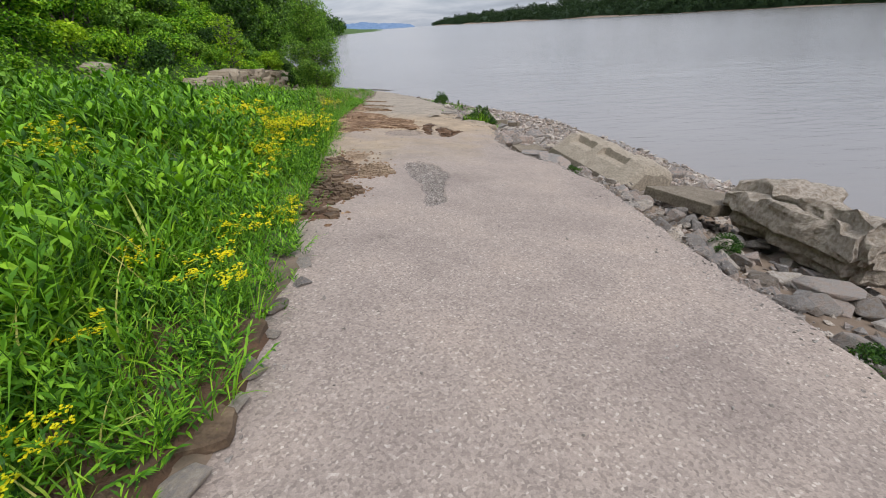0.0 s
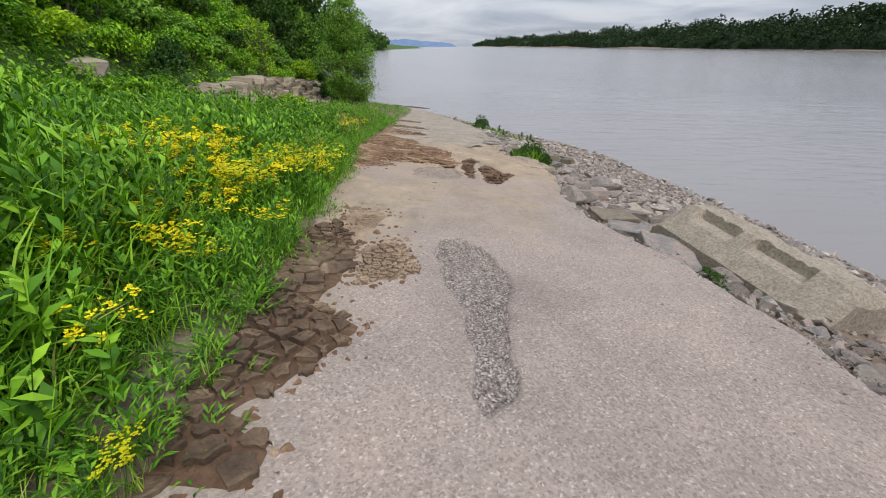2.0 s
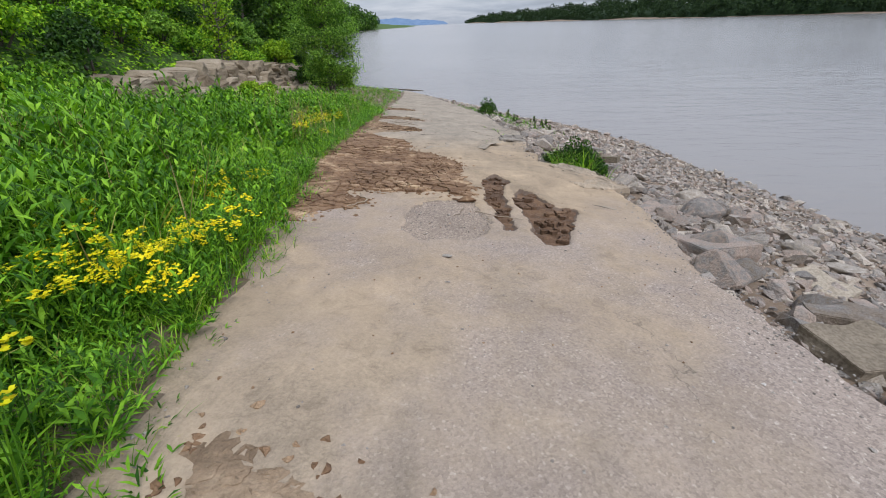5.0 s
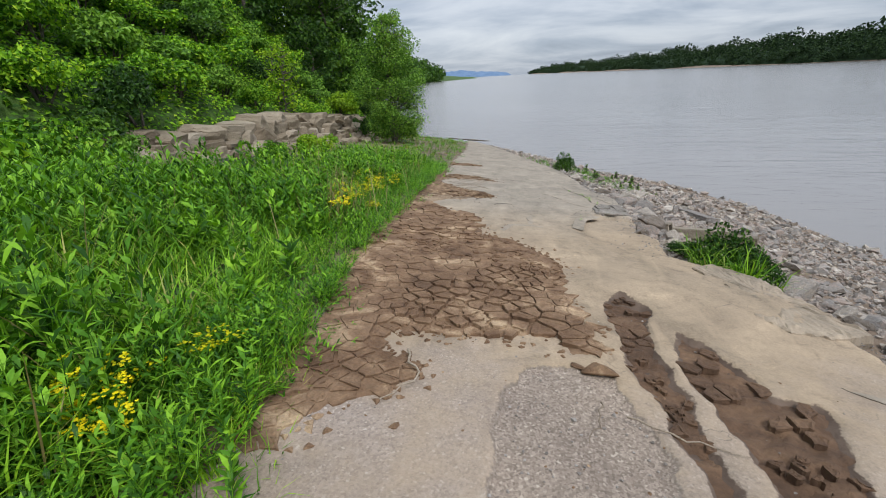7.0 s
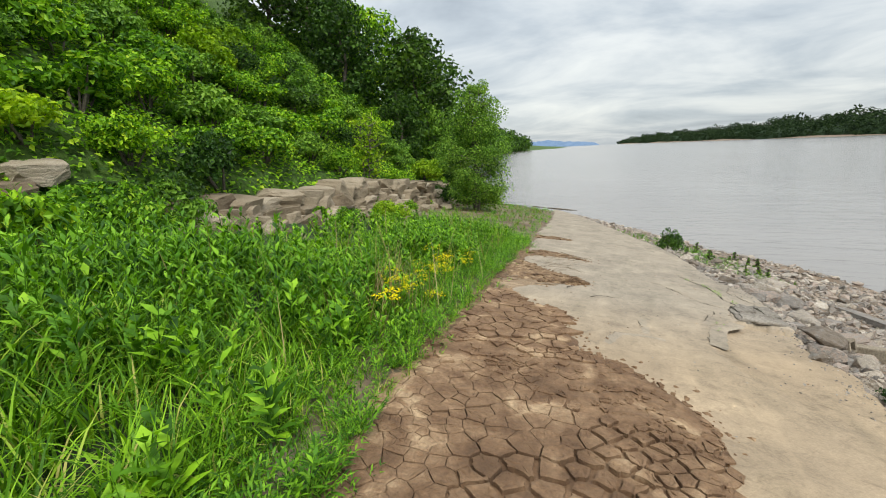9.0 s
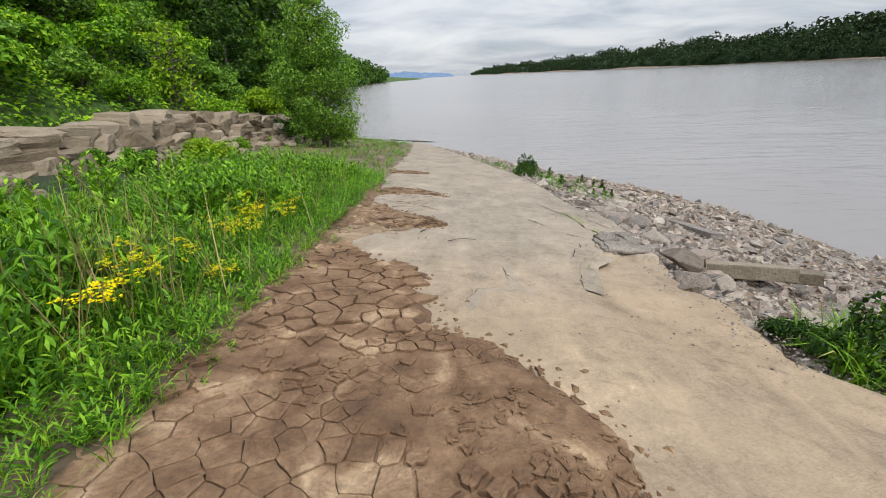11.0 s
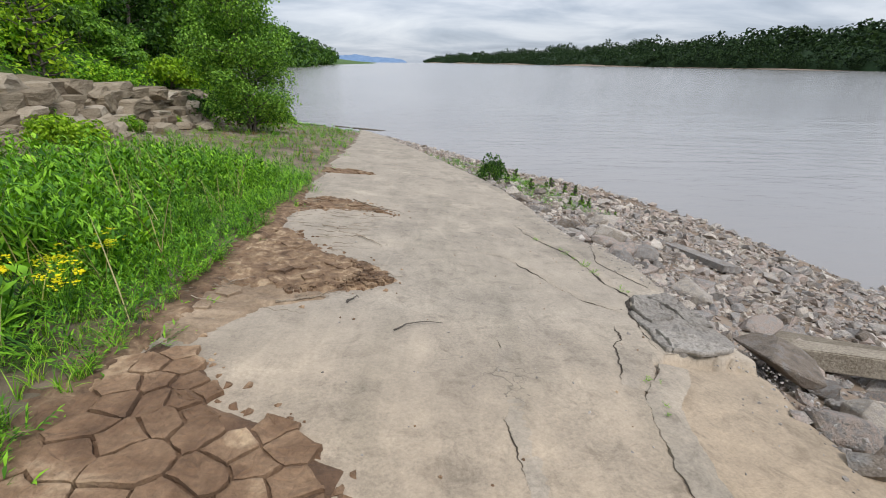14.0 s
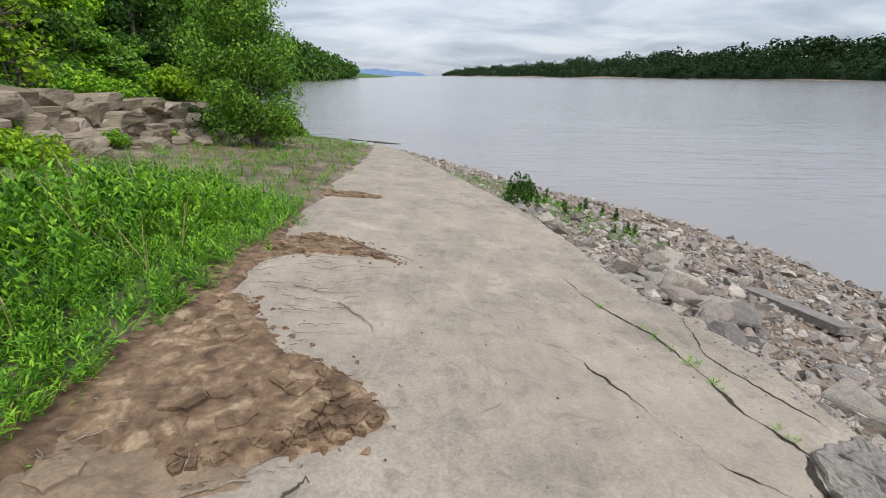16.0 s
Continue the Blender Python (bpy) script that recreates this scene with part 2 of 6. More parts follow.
def pavement_material():
    m, nt, b, co = material("old_pavement", 0.9)
    att = node(nt, "ShaderNodeAttribute", attribute_name="cover")
    sep = nt.nodes.new("ShaderNodeSeparateColor")
    nt.links.new(att.outputs["Color"], sep.inputs[0])
    silt, gravel, mud = sep.outputs
    tan = att.outputs["Alpha"]
    vor = node(nt, "ShaderNodeTexVoronoi", Scale=75.0)
    nt.links.new(co, vor.inputs["Vector"])
    chips = ramp(nt, vor.outputs["Color"], [(0.08, (0.115, 0.096, 0.088)), (0.45, (0.292, 0.250, 0.228)), (0.8, (0.400, 0.345, 0.312)), (0.97, (0.70, 0.655, 0.61))])
    fine = ramp(nt, noisetex(nt, co, 190.0, 2.0), [(0.3, (0.82, 0.8, 0.78)), (0.7, (1.1, 1.1, 1.1))])
    base = mixc(nt, 1.0, mixc(nt, 0.48, chips, (0.318, 0.270, 0.247)), fine, "MULTIPLY")
    blot = ramp(nt, noisetex(nt, co, 0.9, 7.0, 0.62), [(0.32, (0.80, 0.79, 0.80)), (0.5, (1.0, 1.0, 1.0)), (0.68, (1.14, 1.12, 1.09))])
    base = mixc(nt, 1.0, mixc(nt, 1.0, base, blot, "MULTIPLY"), (1.03, 1.0, 0.94), "MULTIPLY")
    conc = ramp(nt, noisetex(nt, co, 1.3, 9.0, 0.62, 0.3), [(0.26, (0.200, 0.180, 0.152)), (0.45, (0.285, 0.257, 0.218)), (0.6, (0.335, 0.301, 0.253)), (0.75, (0.45, 0.402, 0.335))])
    conc = mixc(nt, 1.0, conc, ramp(nt, noisetex(nt, co, 45.0, 5.0, 0.75), [(0.3, (0.74, 0.73, 0.72)), (0.62, (1.08, 1.08, 1.08))]), "MULTIPLY")
    conc = mixc(nt, 1.0, conc, ramp(nt, noisetex(nt, co, 5.5, 10.0, 0.72, 0.8), [(0.34, (0.70, 0.69, 0.68)), (0.47, (0.97, 0.97, 0.97)), (0.6, (1.05, 1.04, 1.03)), (0.72, (1.32, 1.29, 1.25))]), "MULTIPLY")
    wash = node(nt, "ShaderNodeMapping")
    wash.inputs["Rotation"].default_value = (0, 0, radians(28))
    wash.inputs["Scale"].default_value = (2.6, 0.7, 1.0)
    nt.links.new(co, wash.inputs[0])
    pale = ramp(nt, noisetex(nt, wash.outputs[0], 1.3, 8.0, 0.65, 0.6), [(0.53, (0, 0, 0)), (0.70, (0.42, 0.42, 0.42))])
    conc = mixc(nt, pale, conc, (0.45, 0.395, 0.325))
    dull = ramp(nt, noisetex(nt, wash.outputs[0], 0.8, 6.0, 0.6, 0.4), [(0.3, (0.80, 0.81, 0.80)), (0.48, (1.0, 1.0, 1.0))])
    conc = mixc(nt, 1.0, conc, mixc(nt, 1.0, dull, (1.04, 1.0, 0.95), "MULTIPLY"), "MULTIPLY")
    drift = ramp(nt, noisetex(nt, co, 0.55, 5.0, 0.6), [(0.46, (0, 0, 0)), (0.66, (0.7, 0.7, 0.7))])
    conc = mixc(nt, math_node(nt, "MULTIPLY", drift, 0.6), conc, (0.37, 0.315, 0.25))
    warm = mixc(nt, 1.0, conc, (1.13, 1.0, 0.84), "MULTIPLY")
    conc = mixc(nt, tan, conc, warm)
    edge = math_node(nt, "ADD", silt, math_node(nt, "MULTIPLY", math_node(nt, "SUBTRACT", noisetex(nt, co, 1.6, 6.0, 0.65), 0.5), 0.9))
    fac = ramp(nt, edge, [(0.3, (0, 0, 0)), (0.75, (1, 1, 1))])
    col = mixc(nt, fac, base, conc)
    crackwarp = noisetex(nt, co, 2.5, 4.0)
    addv = nt.nodes.new("ShaderNodeVectorMath")
    addv.operation = "ADD"
    nt.links.new(co, addv.inputs[0])
    nt.links.new(crackwarp, addv.inputs[1])
    hair = node(nt, "ShaderNodeTexVoronoi", Scale=0.75, feature="DISTANCE_TO_EDGE")
    nt.links.new(addv.outputs[0], hair.inputs["Vector"])
    broken = ramp(nt, noisetex(nt, co, 1.1, 3.0), [(0.6, (0, 0, 0)), (0.66, (1, 1, 1))])
    line = ramp(nt, hair.outputs["Distance"], [(0.0, (1, 1, 1)), (0.006, (0, 0, 0))])
    hairline = math_node(nt, "MULTIPLY", math_node(nt, "MULTIPLY", line, broken), 0.75)
    col = mixc(nt, hairline, col, (0.10, 0.085, 0.065))
    grav = ramp(nt, vor.outputs["Color"], [(0.1, (0.055, 0.045, 0.038)), (0.5, (0.185, 0.158, 0.137)), (0.95, (0.52, 0.47, 0.43))])
    grav = mixc(nt, math_node(nt, "MULTIPLY", tan, 0.85), grav, mixc(nt, 1.0, base, (0.92, 0.88, 0.80), "MULTIPLY"))
    grain_ = math_node(nt, "MULTIPLY", math_node(nt, "SUBTRACT", noisetex(nt, co, 22.0, 4.0, 0.7), 0.5), 0.25)
    worn_out = ramp(nt, math_node(nt, "ADD", gravel, grain_), [(0.47, (0, 0, 0)), (0.53, (1, 1, 1))])
    # Shadow line at the sunken patches' edges, mixed into the colour.
    rim = ramp(nt, math_node(nt, "ADD", gravel, grain_), [(0.45, (0, 0, 0)), (0.5, (0.3, 0.3, 0.3)), (0.53, (0.3, 0.3, 0.3)), (0.58, (0, 0, 0))])
    col = mixc(nt, worn_out, col, grav)
    col = mixc(nt, rim, col, (0.075, 0.064, 0.054))
    wet = ramp(nt, noisetex(nt, co, 4.0, 6.0), [(0.35, (0.070, 0.045, 0.031)), (0.65, (0.15, 0.105, 0.075))])
    col = mixc(nt, ramp(nt, math_node(nt, "ADD", mud, grain_), [(0.48, (0, 0, 0)), (0.53, (1, 1, 1))]), col, wet)
    nt.links.new(col, b.inputs["Base Color"])
    hgt = math_node(nt, "ADD", math_node(nt, "MULTIPLY", vor.outputs["Distance"], 0.45), math_node(nt, "MULTIPLY", noisetex(nt, co, 7.0, 10.0, 0.72, 0.5), 1.5))
    hgt = math_node(nt, "SUBTRACT", hgt, math_node(nt, "MULTIPLY", hairline, 0.8))
    bump(nt, b, hgt, 0.55, 0.012)
    return m


def water_material():
    m, nt, b, co = material("muddy_river_water", 0.16)
    far = noisetex(nt, co, 0.02, 4.0)
    nt.links.new(ramp(nt, far, [(0.35, (0.225, 0.210, 0.200)), (0.65, (0.275, 0.260, 0.248))]), b.inputs["Base Color"])
    b.inputs["IOR"].default_value = 1.33
    mp = node(nt, "ShaderNodeMapping")
    mp.inputs["Rotation"].default_value = (0, 0, radians(-25))
    mp.inputs["Scale"].default_value = (0.55, 1.5, 1.0)
    nt.links.new(co, mp.inputs[0])
    rip = math_node(nt, "ADD", noisetex(nt, mp.outputs[0], 1.1, 5.0, 0.6, 0.6), math_node(nt, "MULTIPLY", noisetex(nt, mp.outputs[0], 0.22, 3.0, 0.5, 0.8), 2.0))
    bump(nt, b, rip, 0.38, 0.10)
    return m


def backdrop_material(name, a, c):
    m, nt, b, co = material(name, 1.0)
    nt.links.new(ramp(nt, noisetex(nt, co, 0.03, 8.0, 0.7), [(0.35, a), (0.65, c)]), b.inputs["Base Color"])
    return m


M_GROUND, M_PAVE, M_WATER = ground_material(), pavement_material(), water_material()
# The blue is air haze over the distance, put into the base colour.
M_FARHILL = backdrop_material("painted_haze_blue", (0.10, 0.17, 0.28), (0.15, 0.23, 0.36))

# ---- mesh helpers ----


def grain2(x, y, seed=0):
    """Smooth value noise in 0..1 on arrays."""
    x, y = np.asarray(x, float), np.asarray(y, float)
    xi, yi = np.floor(x).astype(np.int64), np.floor(y).astype(np.int64)
    fx, fy = x - xi, y - yi
    fx, fy = fx * fx * (3 - 2 * fx), fy * fy * (3 - 2 * fy)

    def h(a, b):
        n = (a * 374761393 + b * 668265263 + seed * 974711) & 0x7FFFFFFF
        n = ((n ^ (n >> 13)) * 1274126177) & 0x7FFFFFFF
        return ((n ^ (n >> 16)) & 0xFFFF) / 65535.0

    return (h(xi, yi) * (1 - fx) + h(xi + 1, yi) * fx) * (1 - fy) + (h(xi, yi + 1) * (1 - fx) + h(xi + 1, yi + 1) * fx) * fy


def fbm(x, y, octaves=4, seed=0):
    out, amp, tot = 0.0, 1.0, 0.0
    for k in range(octaves):
        out = out + amp * (grain2(x * 2 ** k, y * 2 ** k, seed + k) - 0.5)
        tot += amp
        amp *= 0.5
    return out / tot


def mesh_np(name, verts, *face_arrays, mats=(), index=None, smooth=False):
    """A mesh from an array of points and arrays of triangles or quads."""
    verts = np.asarray(verts, np.float32)
    me = bpy.data.meshes.new(name)
    me.vertices.add(len(verts))
    me.vertices.foreach_set("co", verts.ravel())
    loops = np.concatenate([np.asarray(f, np.int32).ravel() for f in face_arrays])
    sizes = np.concatenate([np.full(len(f), np.asarray(f).shape[1], np.int32) for f in face_arrays])
    me.loops.add(len(loops))
    me.loops.foreach_set("vertex_index", loops)
    me.polygons.add(len(sizes))
    me.polygons.foreach_set("loop_start", np.concatenate([[0], np.cumsum(sizes)[:-1]]).astype(np.int32))
    me.polygons.foreach_set("loop_total", sizes)
    for m in mats:
        me.materials.append(m)
    if index is not None:
        me.polygons.foreach_set("material_index", np.asarray(index, np.int32))
    me.polygons.foreach_set("use_smooth", np.full(len(sizes), smooth))
    me.update(calc_edges=True)
    return me


def part(name, me, parent, label="", mat=None):
    if isinstance(me, bmesh.types.BMesh):
        data = bpy.data.meshes.new(name)
        me.to_mesh(data)
        me.free()
        me = data
    if mat is not None and not me.materials:
        me.materials.append(mat)
    ob = new(name, me)
    ob.parent = parent
    return tagged(ob, label) if label else ob


def thing(name, me, label, category, mat=None, group="", kind="", at=None):
    if isinstance(me, bmesh.types.BMesh):
        data = bpy.data.meshes.new(name)
        me.to_mesh(data)
        me.free()
        me = data
    if me is not None and mat is not None and not me.materials:
        me.materials.append(mat)
    ob = tagged(new(name, me), label, category, group, kind)
    if at is not None:
        ob.matrix_world = at
    return ob


def grid_mesh(name, xs, ys_rows, zs, mats, smooth=True):
    """A quad sheet; xs, ys_rows, zs are arrays of one shape (rows, columns)."""
    r, c = zs.shape
    v = np.stack([xs, ys_rows, zs], -1).reshape(-1, 3)
    i = np.arange(r * c).reshape(r, c)
    f = np.stack([i[:-1, :-1], i[:-1, 1:], i[1:, 1:], i[1:, :-1]], -1).reshape(-1, 4)
    return mesh_np(name, v, f, mats=mats, smooth=smooth)


def spread(template_v, template_f, at, yaw, size, tilt=None, tilt_dir=None):
    """Copies of a small mesh set at many places; returns points and faces."""
    n, k = len(at), len(template_v)
    v = np.repeat(template_v[None], n, 0) * size[:, None, None]
    c, s = np.cos(yaw)[:, None], np.sin(yaw)[:, None]
    x, y, z = v[..., 0] * c - v[..., 1] * s, v[..., 0] * s + v[..., 1] * c, v[..., 2]
    if tilt is not None:
        dx, dy = np.cos(tilt_dir)[:, None], np.sin(tilt_dir)[:, None]
        along = x * dx + y * dy
        ct, st = np.cos(tilt)[:, None], np.sin(tilt)[:, None]
        a2, z = along * ct + z * st, z * ct - along * st
        x, y = x + (a2 - along) * dx, y + (a2 - along) * dy
    v = np.stack([x, y, z], -1) + at[:, None, :]
    f = template_f[None] + (np.arange(n) * k)[:, None, None]
    return v.reshape(-1, 3), f.reshape(-1, template_f.shape[1])


def inside(px, py, poly):
    """Which points lie in a polygon."""
    px, py = np.asarray(px), np.asarray(py)
    out = np.zeros(px.shape, bool)
    for (x0, y0), (x1, y1) in zip(poly, poly[1:] + poly[:1]):
        hit = ((y0 > py) != (y1 > py)) & (px < (x1 - x0) * (py - y0) / ((y1 - y0) or 1e-9) + x0)
        out ^= hit
    return out


def to_edge(px, py, line):
    """Distance to a polyline."""
    best = np.full(np.shape(px), 1e9)
    for (x0, y0), (x1, y1) in zip(line[:-1], line[1:]):
        dx, dy = x1 - x0, y1 - y0
        t = np.clip(((px - x0) * dx + (py - y0) * dy) / (dx * dx + dy * dy), 0, 1)
        best = np.minimum(best, np.hypot(px - x0 - t * dx, py - y0 - t * dy))
    return best


# ---- the plan ----


def slope(x, y):
    """The old road's plane: it falls towards the river's edge ahead."""
    return 0.13 - 0.08 * x - 0.1035 * y


def x_left(y):
    return np.interp(y, [-6, 0, 1, 3, 4, 6, 9, 11, 15, 19.5, 24, 28.5, 36, 48], [-0.8, -0.85, -0.95, -1.2, -1.5, -1.9, -2.45, -2.85, -3.6, -4.05, -4.35, -4.9, -5.6, -7.2])


def x_right(y):
    return np.interp(y, [-6, 0, 6, 7.5, 9, 10.5, 12.4, 14.6, 15.4, 15.8, 16.5, 17.0, 17.4, 18.4, 19.6, 20.6, 21.1, 21.9, 23.3, 25.6, 28.3, 36, 44, 48], [2.1, 2.1, 2.15, 1.85, 1.25, 1.1, 1.3, 1.15, 0.67, 0.42, 0.42, 0.56, 0.40, 0.37, 0.40, 0.42, 0.32, 0.02, -0.16, -0.4, -0.95, -3.05, -5.4, -7.0])


def x_shore(y):
    return np.interp(y, [-20, 14, 20, 25, 29.5, 33, 37, 43.7, 47.8, 48.6, 60, 120, 250, 450, 900, 4500], [11.8, 11.2, 9.8, 8.4, 7.0, 5.4, 1.9, -2.7, -6.2, -11.5, -19.0, -62.0, -122.0, -140.0, -205.0, -1100.0])


def x_ledge(y):
    return np.interp(y, [-10, 0, 10, 16, 19, 24, 30, 35, 40, 48, 60, 120], [-8.0, -8.6, -10.6, -11.4, -11.6, -12.0, -12.4, -12.9, -13.6, -15.0, -22.0, -66.0])


def far_x(y):
    return 560.0 - 0.14 * y


def ground_z(x, y, rough=True):
    x, y = np.asarray(x, float), np.asarray(y, float)
    base = slope(x, y)
    xl, xr, xs, xg = x_left(y), x_right(y), x_shore(y), x_ledge(y)
    bump_ = 0.10 * fbm(x * 0.9, y * 0.9, 4, 3) if rough else 0.0
    left = base + 0.03 + bump_ * np.clip((xl - x) / 1.0, 0, 1) + 0.16 * np.clip((xl - x) / 2.0, 0, 1)
    t = np.clip((xg - x) / 0.9, 0, 1)
    hill = np.clip(xg - 0.9 - x, 0, 30)
    left = left + t * 1.45 + hill * 0.72 + 0.5 * fbm(x * 0.3, y * 0.3, 4, 8) * np.clip(hill, 0, 1)
    left = np.where(y > 44, left - np.clip((y - 44) / 4.6, 0, 3) * np.clip(np.maximum(left - WATER_Z, 0), 0, 1.4) * np.clip(1 - hill / 3, 0, 1), left)
    under = base - 0.12
    zr = slope(xr, y) - 0.14
    s = (x - xr) / np.maximum(xs - xr, 0.8)
    right = zr + (WATER_Z - zr) * np.clip(s, 0, 1) ** np.interp(y, [12, 19], [1.25, 0.88]) + 0.22 * (fbm(x * 1.1, y * 1.1, 4, 5) if rough else 0.0) * np.clip((x - xr) / 0.6, 0, 1)
    right = np.where(s > 1, WATER_Z - 0.22 * (x - xs), right)
    z = np.where(x < xl, left, np.where(x < xr, under, right))
    past = np.clip(y - 48.4, 0, None)
    river = WATER_Z - 0.25 * past
    z = np.where((y > 48.4) & (x > xs - 0.5), np.minimum(z, river), z)
    out = np.where((y > 48.4) & (x <= xs - 0.5), WATER_Z + np.clip((xs - 0.5 - x) * np.where(y > 90, 0.3, 0.8), 0, 24), z)
    z = np.where(y > 48.4, np.where(x > xs - 0.5, z, out), z)
    z = np.maximum(z, WATER_Z - 4.0)
    fb = x - far_x(y)
    return np.where(fb > -12, WATER_Z - 1 + np.clip((fb + 12) * 0.2, 0, 5) + np.clip(fb - 15, 0, 190) * 0.16, z)

# ---- ground, water, distance ----
gx = np.concatenate([[-3000, -1500, -700, -300, -150, -90, -60], np.arange(-45, -16, 0.9), np.arange(-16, 12.01, 0.2), np.arange(13, 40, 3.0), [60, 100, 180, 260, 340, 420, 480, 510, 530, 545, 555, 565, 580, 600, 640, 700, 760, 900, 1500, 3000]])
gy = np.concatenate([[-800, -300, -120, -60, -30, -18, -10], np.arange(-6, 50, 0.25), np.arange(50, 80, 1.2), [84, 90, 100, 115, 135, 160, 200, 260, 350, 500, 700, 1000, 1500, 2200, 3200, 4500]])
GX, GY = np.meshgrid(gx, gy)
GZ = ground_z(GX, GY)
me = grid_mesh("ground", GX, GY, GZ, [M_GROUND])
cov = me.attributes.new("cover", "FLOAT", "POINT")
# 2.0 slope green, 1.6 painted shade below the verge weeds, 0.45 weaker beside it.
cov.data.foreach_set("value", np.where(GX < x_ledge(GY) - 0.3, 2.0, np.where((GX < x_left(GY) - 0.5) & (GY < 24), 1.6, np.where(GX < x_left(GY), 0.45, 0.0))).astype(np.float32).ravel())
thing("ground", me, "brown earth of the river bank, green with moss and seedlings, shade painted dark under the weeds", "ground", kind="structure")
wx = np.array([-4800, -400, -60, 60, 400, 4800.0])
WX, WY = np.meshgrid(wx, np.array([-900, -60, 60, 300, 1200, 4900.0]))
thing("water", grid_mesh("water", WX, WY, WX * 0 + WATER_Z, [M_WATER]), "wide muddy grey-brown river with small ripples", "river", kind="structure")


def ridge(name, x0, y0, x1, y1, heights, depth, mat, label, rough=0.25):
    """A far wooded ridge as one long mound."""
    n, k = 160, 10
    s, r = np.linspace(0, 1, n), np.linspace(-1, 1, k)
    S, R = np.meshgrid(s, r, indexing="ij")
    ln = math.hypot(x1 - x0, y1 - y0)
    nx, ny = -(y1 - y0) / ln, (x1 - x0) / ln
    h = np.interp(S, np.linspace(0, 1, len(heights)), heights)
    Z = WATER_Z + h * (1 - R ** 2) * (1 + rough * fbm(S * 40, R * 3, 4, 21)) - 0.5
    thing(name, grid_mesh(name, x0 + (x1 - x0) * S + nx * R * depth, y0 + (y1 - y0) * S + ny * R * depth, Z, [mat]), label, "hill", kind="structure")


ridge("backdrop_blue_hills", -1250, 4200, -330, 4600, [70, 62, 48, 58, 66, 50, 44, 30], 200, M_FARHILL, "hills far down the river, haze painted in as blue")


def merge(lists):
    """Joins (points, faces) pairs."""
    vs, fs, n = [], [], 0
    for v, f in lists:
        vs.append(v)
        fs.append(f + n)
        n += len(v)
    return np.concatenate(vs), np.concatenate(fs)


rng = np.random.default_rng(7)


def leaf_cloud(n, centre_fn, size, seed, up=0.5, jitter=1.0):
    """n single folded leaves round given places. centre_fn gives places and outward ways."""
    r = np.random.default_rng(seed)
    p, d = centre_fn(n, r)
    d = d + r.normal(0, 0.55 * jitter, (n, 3)) + np.array([0, 0, up])
    d /= np.linalg.norm(d, axis=1)[:, None]
    a = np.cross(d, r.normal(0, 1, (n, 3)))
    a /= np.linalg.norm(a, axis=1)[:, None]
    b = np.cross(d, a)
    ln = size * r.uniform(0.6, 1.35, n)[:, None]
    wd = ln * r.uniform(0.5, 0.75, n)[:, None] * 0.5
    v = np.stack([p - a * ln * 0.5, p + b * wd + d * ln * 0.14, p + a * ln * 0.5 - d * ln * 0.12, p - b * wd + d * ln * 0.14], 1).reshape(-1, 3)
    return v, np.arange(4 * n).reshape(n, 4)


def clumped(centres, radii, squash=0.8, shell=0.55):
    """Places on and in the upper shells of many clumps."""
    centres, radii = np.asarray(centres), np.asarray(radii)

    def fn(n, r):
        k = r.choice(len(centres), n, p=radii ** 2 / (radii ** 2).sum())
        d = r.normal(0, 1, (n, 3))
        d[:, 2] = d[:, 2] * 0.8 + 0.3
        d /= np.linalg.norm(d, axis=1)[:, None]
        rad = radii[k] * r.uniform(shell, 1.0, n) ** 0.7
        return centres[k] + d * rad[:, None] * np.array([1, 1, squash]), d

    return fn


def tube(points, radii, sides=6):
    """A bent tapered rod; returns points and quads."""
    pts = np.asarray(points, float)
    n = len(pts)
    t = np.gradient(pts, axis=0)
    t /= np.linalg.norm(t, axis=1)[:, None] + 1e-9
    ref = np.where(np.abs(t[:, 2:3]) > 0.9, np.array([[1.0, 0, 0]]), np.array([[0, 0, 1.0]]))
    a = np.cross(t, ref)
    a /= np.linalg.norm(a, axis=1)[:, None]
    b = np.cross(t, a)
    ang = np.linspace(0, 2 * np.pi, sides, endpoint=False)
    rr = np.asarray(radii, float)[:, None, None]
    v = pts[:, None] + rr * (np.cos(ang)[None, :, None] * a[:, None] + np.sin(ang)[None, :, None] * b[:, None])
    i = np.arange(n * sides).reshape(n, sides)
    f = np.stack([i[:-1], np.roll(i[:-1], -1, 1), np.roll(i[1:], -1, 1), i[1:]], -1).reshape(-1, 4)
    cap = np.array([[i[-1, 0], i[-1, k], i[-1, k + 1], i[-1, k + 2]] for k in range(1, sides - 2, 2)])
    return v.reshape(-1, 3), (np.concatenate([f, cap]) if len(cap) else f)


